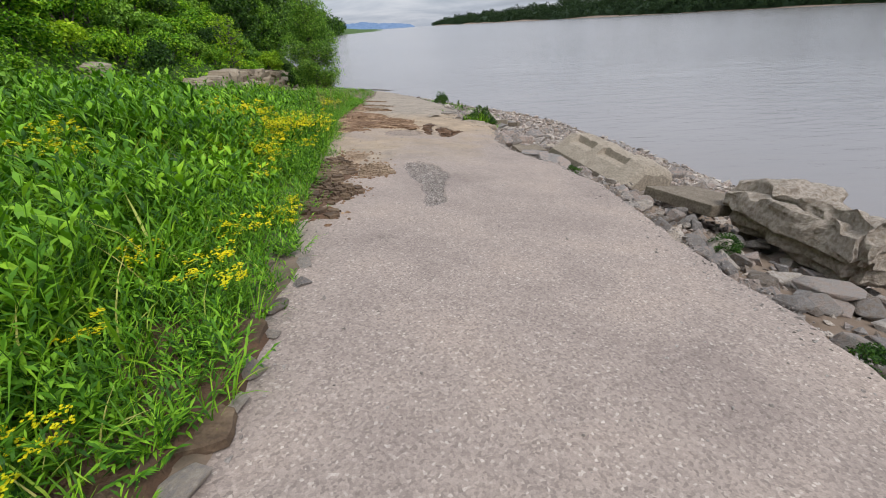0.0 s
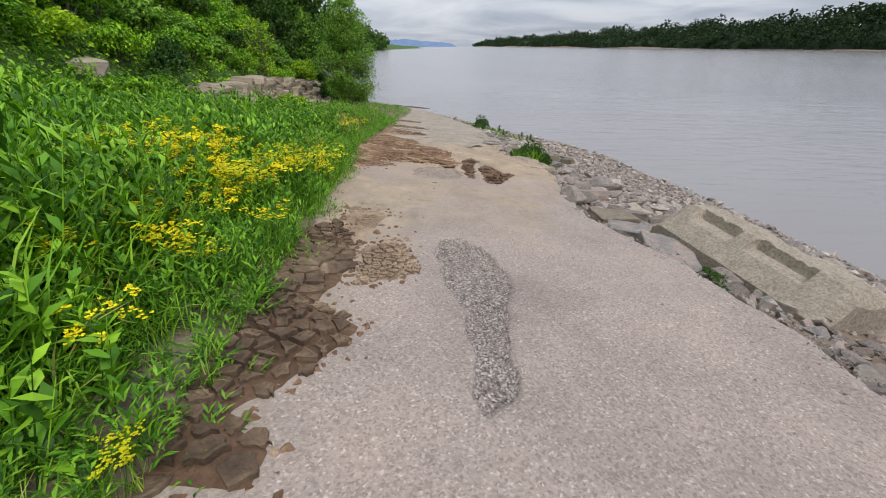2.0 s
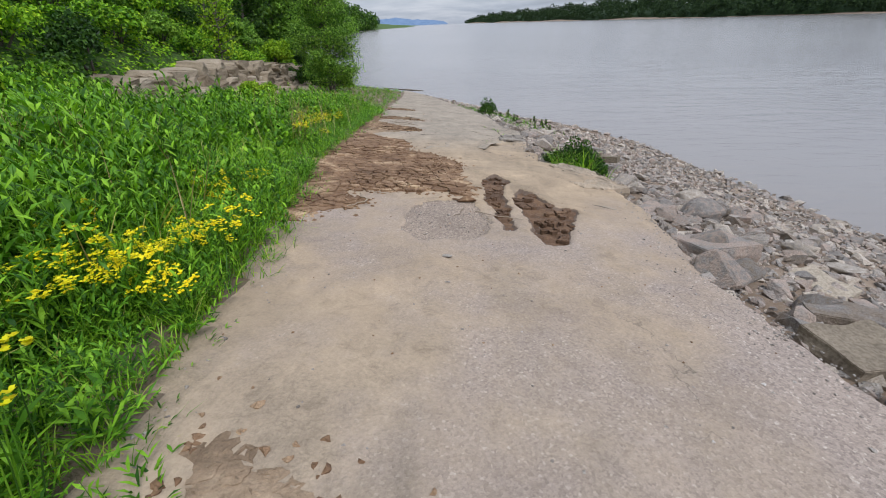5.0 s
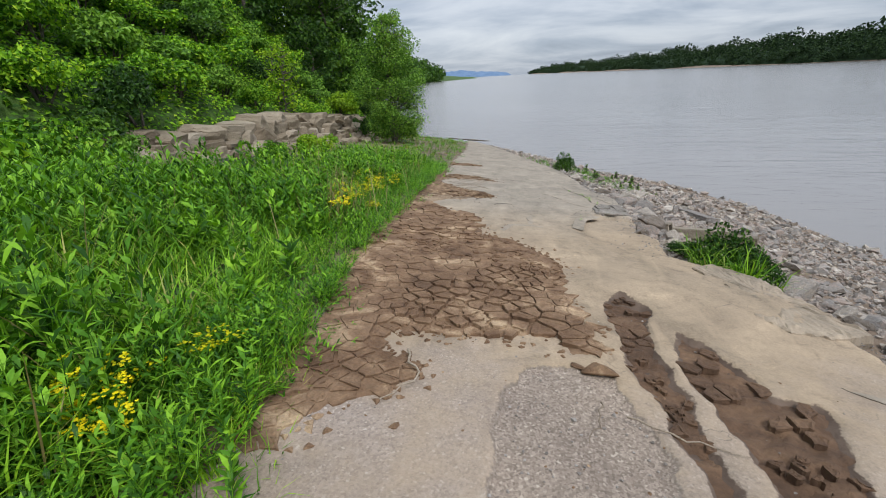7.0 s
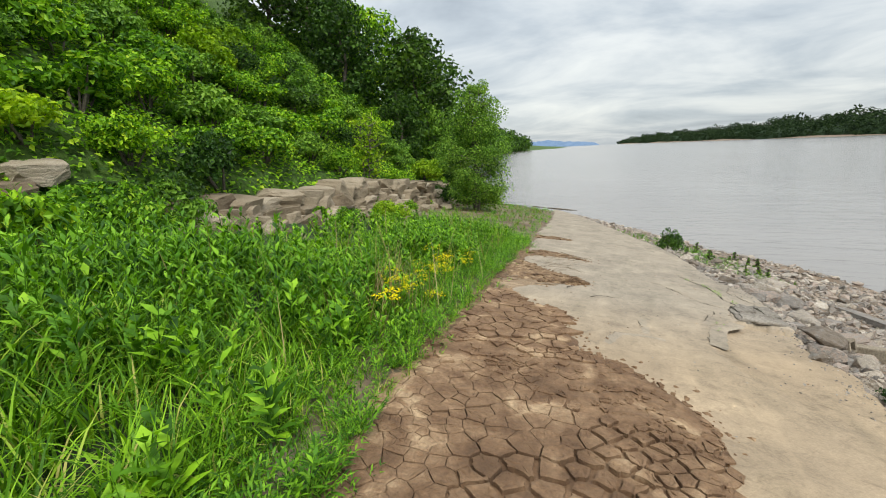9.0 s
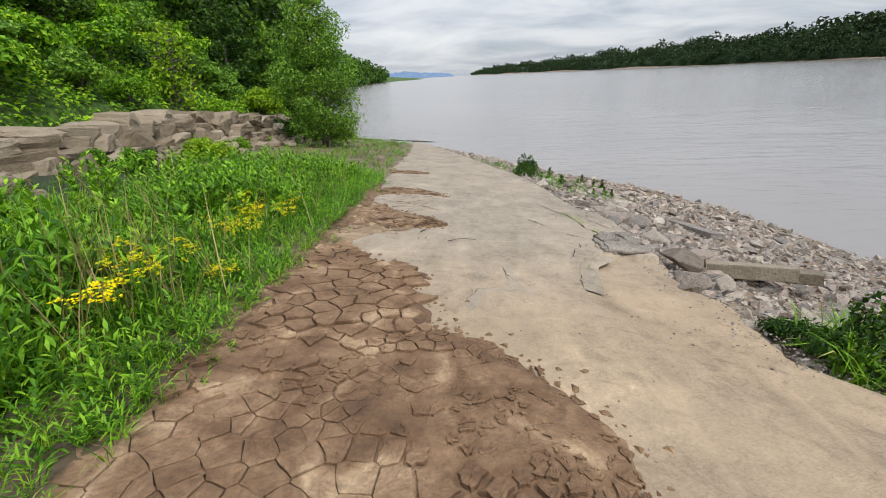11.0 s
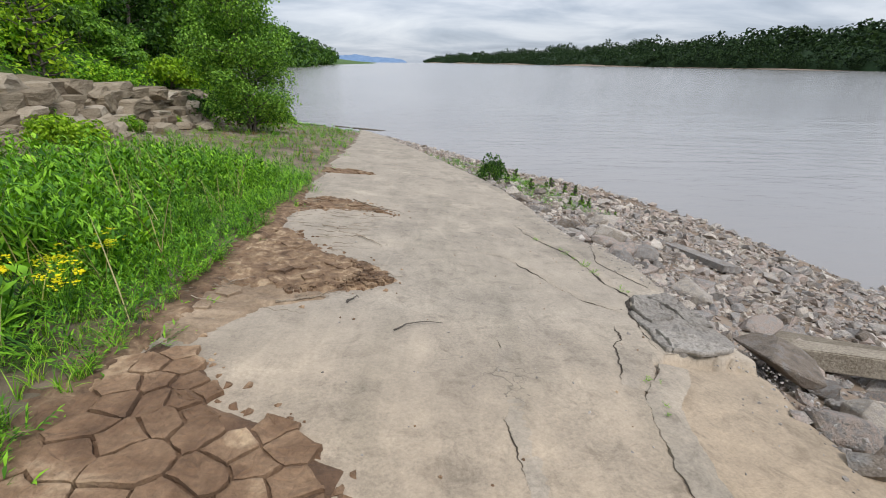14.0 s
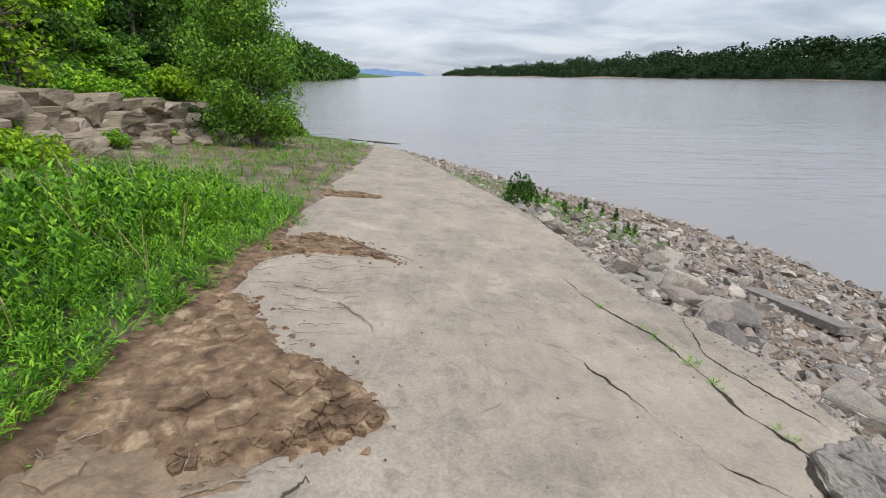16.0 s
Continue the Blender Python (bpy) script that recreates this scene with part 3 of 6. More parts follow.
def far_woods():
    """Crowns of the wood along the other bank, thinning with distance."""
    crowns = []
    for k in range(4):
        r = np.random.default_rng(100 + k)
        c = np.c_[r.normal(0, 0.24, (12, 2)), r.uniform(0.2, 0.74, 12)]
        crowns.append(leaf_cloud(320, clumped(c, r.uniform(0.2, 0.3, 12), 0.95, 0.6), 0.125, 40 + k, 0.3))
    r = np.random.default_rng(5)
    out = []
    for row, (back, h0) in enumerate([(-8, 9), (-5, 16), (2, 23), (16, 29), (42, 34), (80, 36), (130, 38)]):
        y, ys = -120.0, []
        while y < 4700:
            ys.append(y)
            y += r.uniform(9, 14) * (1 + max(y, 0) / 300)
        ys = np.array(ys)
        xs = far_x(ys) + back + r.uniform(-4, 4, len(ys))
        size = 1.1 * h0 * r.uniform(0.78, 1.16, len(ys)) * (1 + np.clip(ys, 0, 3000) / 9000)
        zs = np.maximum(ground_z(xs, ys), WATER_Z) - size * 0.08
        for k in range(4):
            s = np.arange(len(ys)) % 4 == k
            out.append(spread(*crowns[k], np.stack([xs, ys, zs], -1)[s], r.uniform(0, 6.28, s.sum()), size[s]))
    v, f = merge(out)
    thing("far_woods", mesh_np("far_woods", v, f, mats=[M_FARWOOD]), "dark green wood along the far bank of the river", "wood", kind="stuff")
    # the tall lone crown that stands above the rest
    v, f = merge([spread(*crowns[k], np.array([[far_x(702) + 60, 702, 21.0]]), np.array([0.4 + k]), np.array([34.0])) for k in range(4)])
    tree = thing("tall_tree", None, "tall dark tree above the wood on the far bank", "tree")
    part("crown", mesh_np("crown", v, f, mats=[M_FARWOOD]), tree)
    part("trunk", mesh_np("trunk", *tube([(far_x(702) + 60, 702, 3), (far_x(702) + 60, 702, 20), (far_x(702) + 60, 702, 42)], [0.7, 0.5, 0.3]), mats=[M_BARK]), tree)
    # wooded headland on the near side, far ahead
    n = 420
    hy = 330 + 1400 * r.uniform(0, 1, n) ** 1.2
    hx = x_shore(hy) + 4 - 70 * r.uniform(0, 1, n) ** 1.6
    size = r.uniform(24, 38, n)
    hz = ground_z(hx, hy) - 2
    out = [spread(*crowns[k], np.stack([hx, hy, hz], -1)[k::4], r.uniform(0, 6.28, len(hx[k::4])), size[k::4]) for k in range(4)]
    v, f = merge(out)
    thing("far_headland_woods", mesh_np("far_headland_woods", v, f, mats=[M_LEAF_DARK]), "wooded headland far ahead on the near bank", "wood", kind="stuff")


far_woods()
# Added sheet behind the crowns: closes sky gaps, stands for the wood's shade.
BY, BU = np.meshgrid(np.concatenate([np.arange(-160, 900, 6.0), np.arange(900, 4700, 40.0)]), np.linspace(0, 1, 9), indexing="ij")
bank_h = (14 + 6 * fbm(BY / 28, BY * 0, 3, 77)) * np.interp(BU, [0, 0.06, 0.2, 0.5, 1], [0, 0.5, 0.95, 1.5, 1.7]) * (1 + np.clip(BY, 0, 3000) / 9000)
thing("backdrop_far_wood", grid_mesh("backdrop_far_wood", far_x(BY) - 9.5 + 70 * BU, BY, WATER_Z - 0.6 + bank_h * (1 + 0.25 * fbm(BY / 5, BU * 9, 3, 78)), [M_FARWOOD], False), "dark backing sheet added behind the far wood's crowns for its shaded inside", "wood", kind="structure")

# ---- the old road ----
MUD_A = [(-1.75, 4.0), (-1.85, 4.83), (-1.95, 5.86), (-2.2, 7.15), (-1.94, 7.75), (-1.5, 6.9), (-1.42, 6.4), (-1.4, 5.95), (-1.46, 5.61), (-1.03, 5.35), (-1.29, 4.66), (-1.41, 4.51), (-1.16, 4.3), (-1.18, 4.05)]
MUD_A3 = [(-1.45, 6.85), (-1.19, 7.2), (-0.98, 6.85), (-0.84, 6.43), (-1.05, 6.14), (-1.32, 5.95), (-1.38, 6.3)]
MUD_A2 = [(-2.06, 8.43), (-1.72, 8.25), (-1.43, 8.12), (-1.45, 7.39), (-1.48, 7.0), (-1.8, 7.1)]
MUD_0 = [(-1.7, 0.2), (-1.7, 2.4), (-1.3, 2.2), (-1.06, 1.9), (-0.99, 1.3), (-0.96, 0.3)]
MUD_B = [(-2.95, 11.1), (-3.2, 11.92), (-3.3, 12.66), (-3.8, 14.31), (-3.85, 15.85), (-2.65, 15.85), (-2.2, 16.0), (-1.57, 15.6), (-1.07, 14.85), (-1.1, 13.87), (-0.93, 13.13), (-0.96, 12.55), (-1.16, 12.49), (-1.25, 12.92), (-1.81, 12.65), (-2.52, 12.53), (-2.5, 12.26), (-2.15, 12.1), (-2.3, 11.75), (-2.6, 11.5), (-2.78, 11.17)]
MUD_C = [(-3.79, 18.2), (-3.32, 17.9), (-3.19, 17.63), (-2.81, 17.45), (-2.58, 17.31), (-2.41, 17.16), (-2.47, 16.92), (-2.54, 16.66), (-2.3, 16.3), (-2.2, 16.0), (-2.6, 15.6), (-3.72, 15.65), (-3.85, 16.5), (-3.97, 17.59)]
MUD_D = [(-4.3, 21.0), (-3.84, 21.0), (-3.12, 20.11), (-2.91, 20.02), (-2.64, 19.89), (-2.41, 19.52), (-2.75, 19.3), (-2.95, 19.1), (-3.5, 19.12), (-3.9, 19.2), (-4.15, 20.1)]
SILT_D = [(-2.9, 19.2), (-2.91, 18.98), (-3.26, 18.8), (-3.45, 18.5), (-3.62, 18.15), (-3.95, 18.3), (-3.95, 19.3), (-3.5, 19.3)]
MUD_E = [(-4.4, 21.9), (-4.4, 22.7), (-3.81, 23.3), (-3.13, 22.93), (-2.56, 22.27), (-3.12, 22.42), (-3.74, 22.4), (-4.07, 22.0)]
MUD_F = [(-4.8, 26.2), (-4.8, 27.0), (-3.9, 26.9), (-3.4, 26.5), (-4.0, 26.3)]
TRENCH_1 = [(-0.78, 13.75), (-0.54, 14.06), (-0.35, 13.74), (-0.46, 13.06), (-0.45, 12.38), (-0.42, 11.33), (-0.57, 11.33), (-0.63, 11.78), (-0.74, 12.45)]
TRENCH_2 = [(-0.19, 13.24), (-0.03, 12.99), (0.1, 12.6), (0.17, 12.35), (0.39, 12.43), (0.36, 12.14), (0.27, 11.76), (0.1, 11.1), (-0.18, 10.98), (-0.26, 11.48), (-0.26, 11.83), (-0.33, 12.23), (-0.39, 12.63)]
PATCH_1 = [(-0.74, 7.4), (-0.5, 7.48), (-0.21, 7.11), (-0.03, 6.37), (-0.1, 5.64), (-0.08, 4.84), (-0.24, 4.68), (-0.34, 4.8), (-0.38, 5.75), (-0.58, 6.22), (-0.78, 6.95)]
PATCH_2 = [(-1.68, 11.67), (-1.6, 11.15), (-1.4, 10.9), (-1.05, 10.95), (-0.77, 11.2), (-0.69, 11.63), (-0.8, 12.1), (-0.95, 12.35), (-1.25, 12.4), (-1.5, 12.3), (-1.62, 12.0)]
CRACKS = [
    (0.011, [(-1.51, 20.6), (-1.19, 20.51), (-0.92, 20.03), (-0.76, 19.64), (-0.58, 19.33), (-0.37, 19.16), (-0.3, 19.0)]),
    (0.016, [(-0.72, 22.18), (-0.59, 21.5), (-0.35, 20.97), (-0.21, 20.39), (-0.16, 19.82), (-0.07, 19.46)]),
    (0.020, [(-0.07, 19.5), (-0.27, 19.1), (-0.29, 18.75), (-0.29, 18.42)]),
    (0.006, [(-0.53, 18.86), (-0.54, 18.65), (-0.67, 18.5), (-0.7, 18.26), (-0.76, 18.0)]),
    (0.0035, [(-1.54, 18.61), (-1.54, 18.39), (-1.59, 18.27), (-1.61, 18.1)]),
    (0.007, [(-0.4, 18.3), (-0.5, 18.12), (-0.67, 17.85), (-0.76, 17.43), (-0.85, 17.03)]),
    (0.004, [(-1.59, 17.77), (-1.6, 17.51), (-1.57, 17.3), (-1.57, 16.99)]),
    (0.0025, [(-1.29, 16.95), (-1.63, 16.96), (-1.91, 16.84), (-2.01, 16.56), (-2.04, 16.37)]),
    (0.007, [(0.2, 21.4), (-0.02, 20.6), (0.12, 20.1), (0.25, 19.7)]),
]


def build_pavement():
    ys = np.concatenate([np.arange(-5, 24, 0.042), np.arange(24, 48.2, 0.13)])
    us = np.linspace(0, 1, 112)
    Y, U = np.meshgrid(ys, us, indexing="ij")
    ragged_r = 0.16 * fbm(ys * 1.7, ys * 0 + 4.2, 5, 31) + 0.06 * fbm(ys * 9, ys * 0 + 1.2, 3, 32)
    ragged_l = 0.2 * fbm(ys * 1.2, ys * 0 + 9.2, 5, 33)
    xl, xr = x_left(ys) - 0.12 + ragged_l, x_right(ys) + ragged_r
    X = xl[:, None] + (xr - xl)[:, None] * U
    Z = slope(X, Y) + 0.035 * fbm(X * 0.7, Y * 0.5, 3, 41) + 0.012 * fbm(X * 5, Y * 5, 3, 42)
    wx_, wy_ = X + 0.15 * fbm(X * 5, Y * 5, 5, 51), Y + 0.15 * fbm(X * 5 + 9, Y * 5, 5, 52)
    mud, gravel = np.zeros_like(X), np.zeros_like(X)
    for poly, depth in ((TRENCH_1, 0.05), (TRENCH_2, 0.06)):
        m = inside(wx_, wy_, poly)
        d = to_edge(wx_, wy_, poly + poly[:1])
        Z -= np.where(m, depth * np.clip(d / 0.05, 0.25, 1), 0) + np.where(m, 0.03 * fbm(X * 14, Y * 14, 3, 61), 0)
        mud = np.maximum(mud, np.clip(0.5 + np.where(m, d, -d) / 0.24, 0, 1))
    for poly in (PATCH_1, PATCH_2):
        m = inside(wx_, wy_, poly)
        d = to_edge(wx_, wy_, poly + poly[:1])
        Z -= np.where(m, 0.035 * np.clip(d / 0.012, 0.5, 1), 0)
        gravel = np.maximum(gravel, np.clip(0.5 + np.where(m, d, -d) / 0.24, 0, 1))
    # the upper layer has broken away beside the bank
    low = inside(wx_, wy_, [(-0.3, 18.42), (0.9, 18.42), (1.2, 15.0), (0.1, 15.0), (-0.6, 16.2), (-0.85, 17.0), (-0.67, 17.85)])
    fade = np.clip((Y - 15.5) / 2.0, 0, 1) * np.clip((X + 0.9) / 0.5, 0, 1)
    Z -= np.where(low, 0.085 * fade, 0)
    # lifted broken crust
    for (hx, hy, hr, hh) in ((0.45, 14.2, 0.9, 0.08), (-0.75, 14.2, 0.3, 0.05), (-1.0, 12.3, 0.25, 0.03)):
        Z += hh * np.exp(-((X - hx) ** 2 + (Y - hy) ** 2) / hr ** 2)
    silt = np.interp(Y, [-5, 5, 7.5, 9.5, 11.5, 14, 48], [0.05, 0.1, 0.35, 0.55, 0.5, 0.95, 1.0]) - 0.35 * np.clip((X - 0.4) / 1.0, 0, 1) * np.clip((11.5 - Y) / 2, 0, 1)
    silt = silt + 0.5 * np.clip((-0.9 - X) / 0.6, 0, 1) * np.clip((Y - 1.5) / 1.5, 0, 1) * np.clip((10.5 - Y) / 3, 0, 1)
    tan = np.clip(np.interp(Y, [6, 10.5, 16, 19], [0.25, 1.0, 0.9, 0.1]) + low * 0.35, 0, 1)
    X = np.concatenate([X[:, :1] - 0.02, X, X[:, -1:] + 0.03], 1)
    Y = np.concatenate([Y[:, :1], Y, Y[:, -1:]], 1)
    Z = np.concatenate([Z[:, :1] - 0.16, Z, Z[:, -1:] - 0.18], 1)
    me = grid_mesh("pavement", X, Y, Z, [M_PAVE])
    rgba = np.ones((*X.shape, 4), np.float32)
    for k, mask in enumerate((silt, gravel, mud, tan)):
        rgba[..., k] = np.concatenate([mask[:, :1], mask, mask[:, -1:]], 1)
    me.attributes.new("cover", "FLOAT_COLOR", "POINT").data.foreach_set("color", rgba.ravel())
    thing("pavement", me, "worn grey road pavement, cracked, partly covered with tan silt", "road", kind="structure")


build_pavement()


def road_height(x, y):
    return slope(x, y) + 0.035 * fbm(x * 0.7, y * 0.5, 3, 41) + 0.012 * fbm(x * 5, y * 5, 3, 42)


def build_crack(line, width, seed):
    """A crack, its soil and shaded depth painted as one dark strip, with the chipped slab edge standing up beside it.
    """
    r = np.random.default_rng(seed)
    ctrl = np.array(line)
    run = np.concatenate([[0], np.cumsum(np.hypot(*np.diff(ctrl, axis=0).T))])
    s = np.arange(0, run[-1], 0.02)
    x, y = np.interp(s, run, ctrl[:, 0]), np.interp(s, run, ctrl[:, 1])
    x, y = x + 0.10 * fbm(s * 2.2, s * 0 + seed, 4, 131) + 0.05 * fbm(s * 11, s * 0 + seed, 3, 135) + r.normal(0, 0.003, len(s)), y + 0.05 * fbm(s * 2.2, s * 0 + seed + 5, 4, 132)
    t = np.stack([np.gradient(x), np.gradient(y)], -1)
    t /= np.linalg.norm(t, axis=1)[:, None]
    nx, ny = -t[:, 1], t[:, 0]
    w = width * np.clip(0.25 + 3.0 * fbm(s * 2.6, s * 0 + seed, 4, 133), 0.03, 1.35) * np.clip(np.minimum(s, run[-1] - s) / 0.15, 0.05, 1)
    z = road_height(x, y)
    rows = [np.stack([x + nx * k, y + ny * k, road_height(x + nx * k, y + ny * k) + dz], -1) for k, dz in ((-w, 0.004), (w, 0.004))]
    v = np.stack(rows, 1).reshape(-1, 3)
    i = np.arange(len(v)).reshape(-1, 2)
    f = np.stack([i[:-1, 0], i[:-1, 1], i[1:, 1], i[1:, 0]], -1)
    ob = thing("crack", mesh_np("crack", v, f, mats=[M_CRACK]), "crack across the pavement, soil and shaded gap painted as one dark strip", "crack", kind="structure")
    lip = np.clip(0.003 + 0.015 * fbm(s * 4, s * 0 + seed, 3, 134), 0.0005, 0.009) * np.clip(np.minimum(s, run[-1] - s) / 0.2, 0, 1)
    offs = ((w, -0.01), (w + 0.004, lip), (w + 0.06 + 0.05 * r.random(len(s)), lip * 0.5), (w + 0.2, -0.01 + lip * 0))
    v = np.stack([np.stack([x + nx * k, y + ny * k, road_height(x + nx * k, y + ny * k) + dz], -1) for k, dz in offs], 1)
    i = np.arange(v.shape[0] * 4).reshape(-1, 4)
    f = np.concatenate([np.stack([i[:-1, c], i[:-1, c + 1], i[1:, c + 1], i[1:, c]], -1) for c in range(3)])
    me = mesh_np("crack_lip", v.reshape(-1, 3), f, mats=[M_PAVE])
    col = np.tile(np.array([1, 0, 0, 0.2], np.float32), (v.shape[0] * 4, 1))
    me.attributes.new("cover", "FLOAT_COLOR", "POINT").data.foreach_set("color", col.ravel())
    part("slab_lip", me, ob, "raised chipped edge of the pavement")


def cells(points, reach):
    """Voronoi cells of scattered points, each cut from a square."""
    pts, out = np.asarray(points), []
    for k, p in enumerate(pts):
        d = np.hypot(*(pts - p).T)
        poly = [p + np.array(c) * reach for c in ((-1, -1), (1, -1), (1, 1), (-1, 1))]
        for j in np.argsort(d)[1:15]:
            mid, nrm = (p + pts[j]) / 2, pts[j] - p
            cut = []
            for a, b in zip(poly, poly[1:] + poly[:1]):
                da, db = np.dot(a - mid, nrm), np.dot(b - mid, nrm)
                if da <= 0:
                    cut.append(a)
                if (da < 0) != (db < 0):
                    cut.append(a + (b - a) * da / (da - db))
            poly = cut
            if len(poly) < 3:
                break
        out.append(poly)
    return out


def plate_mesh(poly, centre, gap, thick, r, curl, size):
    """One mud plate with straight broken sides, about its own centre."""
    q = np.array(poly) - centre
    rim = []
    for a, b in zip(q, np.roll(q, -1, 0)):
        rim += [a, a * 0.67 + b * 0.33, a * 0.33 + b * 0.67] if np.hypot(*(a - b)) > size * 0.25 else [a]
    rim = np.array(rim)
    wx_, wy_ = rim[:, 0] + centre[0], rim[:, 1] + centre[1]
    rim = rim + 0.5 * size * np.c_[fbm(wx_ * 5, wy_ * 5, 4, 181), fbm(wx_ * 5, wy_ * 5, 4, 191)]
    along = np.roll(rim, -1, 0) - np.roll(rim, 1, 0)
    inward = np.c_[-along[:, 1], along[:, 0]] / np.maximum(np.hypot(*along.T), 1e-5)[:, None]
    rim = rim + inward * (gap * r.uniform(0.5, 1.5, len(rim)))[:, None]
    n = len(rim)
    z = r.uniform(-0.004, 0.005)
    mid = rim.mean(0)
    lift = curl * r.uniform(0.2, 1, n)
    inner = rim + inward * (0.008 + 0.01 * r.random((n, 1)))
    rings = [np.c_[rim, np.full(n, -0.03)], np.c_[rim, z + thick - 0.004 + lift], np.c_[inner, z + thick + lift * 0.9], np.c_[mid + (rim - mid) * 0.5, z + thick - curl * 0.3 + r.normal(0, 0.003, n)]]
    v = np.concatenate(rings + [np.array([[mid[0], mid[1], z + thick - curl * 0.4]])])
    i = np.arange(4 * n).reshape(4, n)
    f = np.stack([i[:-1], np.roll(i[:-1], -1, 1), np.roll(i[1:], -1, 1), i[1:]], -1).reshape(-1, 4)
    tri = np.stack([i[3], np.roll(i[3], -1), np.full(n, 4 * n)], -1)
    return v, f, tri


PLATES = {"left": 300}


def build_mud(poly, size, thick, label, sheet_z, seed, keep=1.0, limit=80, soil=M_DAMP_GAPSHADE, relief=0.012, open_=1.0, crust=M_MUD, wear_share=0.0, rugged=0.0):
    r = np.random.default_rng(seed)
    xs, ys = np.array(poly).T
    step = 0.026
    gx_, gy_ = np.meshgrid(np.arange(xs.min() - 0.2, xs.max() + 0.2, step), np.arange(ys.min() - 0.2, ys.max() + 0.2, step))
    warp_x, warp_y = gx_ + 0.12 * fbm(gx_ * 5, gy_ * 5, 3, seed), gy_ + 0.12 * fbm(gx_ * 5, gy_ * 5, 3, seed + 9)
    ins = inside(warp_x, warp_y, poly)
    d = to_edge(warp_x, warp_y, poly + poly[:1])
    z = slope(gx_, gy_) + 0.035 * fbm(gx_ * 0.7, gy_ * 0.5, 3, 41) + -0.05 + (sheet_z + 0.05) * np.clip(0.5 + np.where(ins, d, -d) / 0.12, 0, 1) + np.where(ins, relief, 0) * fbm(gx_ * 7, gy_ * 7, 4, seed + 2) + np.where(ins, rugged, 0) * (fbm(gx_ * 10 + gy_ * 6, gy_ * 22 - gx_ * 9, 4, seed + 3) - np.abs(fbm(gx_ * 5, gy_ * 9, 3, seed + 7)))

    def worn(px, py):
        """Trodden places where the plates have crumbled together."""
        return wear_share * np.clip((0.36 - grain2(px * 0.85 + 3, py * 0.6, seed + 20)) / 0.12, 0, 1)

    z = z + np.where(ins, worn(gx_, gy_) * np.clip(d / 0.2, 0, 1) * (thick - 0.4 * sheet_z - 0.004 + 0.05 * fbm(gx_ * 11, gy_ * 11, 4, seed + 5)), 0)
    ins = ins | (d < 0.09)
    keepf = (ins[:-1, :-1] | ins[1:, :-1] | ins[:-1, 1:] | ins[1:, 1:])
    idx = np.arange(gx_.size).reshape(gx_.shape)
    f = np.stack([idx[:-1, :-1], idx[:-1, 1:], idx[1:, 1:], idx[1:, :-1]], -1)[keepf]
    base = thing("dried_mud", mesh_np("dried_mud", np.stack([gx_, gy_, z], -1).reshape(-1, 3), f, mats=[soil], smooth=True), label, "mud", kind="structure")
    spots = np.stack([r.uniform(xs.min() - size, xs.max() + size, 7000), r.uniform(ys.min() - size, ys.max() + size, 7000)], -1)
    ring_d = to_edge(spots[:, 0], spots[:, 1], poly + poly[:1])
    within = inside(spots[:, 0], spots[:, 1], poly)
    space = size * (0.3 + 0.95 * grain2(spots[:, 0] * 1.3, spots[:, 1] * 1.3, seed + 4) + 0.3 * r.random(7000))
    space = space * (1 - 0.5 * worn(spots[:, 0], spots[:, 1]))
    pts, ins_p, ring_p = np.zeros((0, 2)), [], []
    for p, far, ok, s in zip(spots, ring_d, within, space):
        if (ok or far < size) and (len(pts) == 0 or np.hypot(*(pts - p).T).min() > s):
            pts = np.vstack([pts, p])
            ins_p.append(ok), ring_p.append(float(far))
    rest, made = [], 0
    for p, poly_, ok, rim_d in zip(pts, cells(pts, size * 2.2), ins_p, ring_p):
        if not ok or len(poly_) < 3 or r.random() > keep or (rim_d < size * 0.3 and r.random() < 0.35) or (float(worn(p[0], p[1])) > 0.5 and r.random() < 0.3):
            continue
        if max(np.hypot(*(np.array(c) - p)) for c in poly_) > size * 1.9:
            continue
        thin = np.clip(0.3 + rim_d / (size * 2.6), 0.3, 1.0)
        v, f, tri = plate_mesh(poly_, p, open_ * (0.0015 + 0.0085 * float(np.clip((grain2(p[0] * 1.7 + 5, p[1] * 1.7, seed + 6) - 0.3) * 2.4, 0.0, 1.0))), thick * r.uniform(0.85, 1.1) * thin, r, 0.009 * r.random(), size)
        place = np.array([p[0], p[1], float(slope(*p)) + sheet_z * 0.6])
        v[:, 2] += -0.08 * v[:, 0] - 0.1035 * v[:, 1]
        if made < limit and PLATES["left"] > 0:
            me = mesh_np("mud_plate", v, f, tri, mats=[crust])
            ob = part("mud_plate", me, base)
            ob.location = place
            made += 1
            PLATES["left"] -= 1
        else:
            rest.append((v + place, f, tri))
    if rest:
        n, V, F, T = 0, [], [], []
        for v, f, tri in rest:
            V.append(v), F.append(f + n), T.append(tri + n)
            n += len(v)
        ob = part("mud_crust", mesh_np("mud_crust", np.concatenate(V), np.concatenate(F), np.concatenate(T), mats=[crust]), base)
        tagged(ob, kind="stuff")


# ---- stones ----


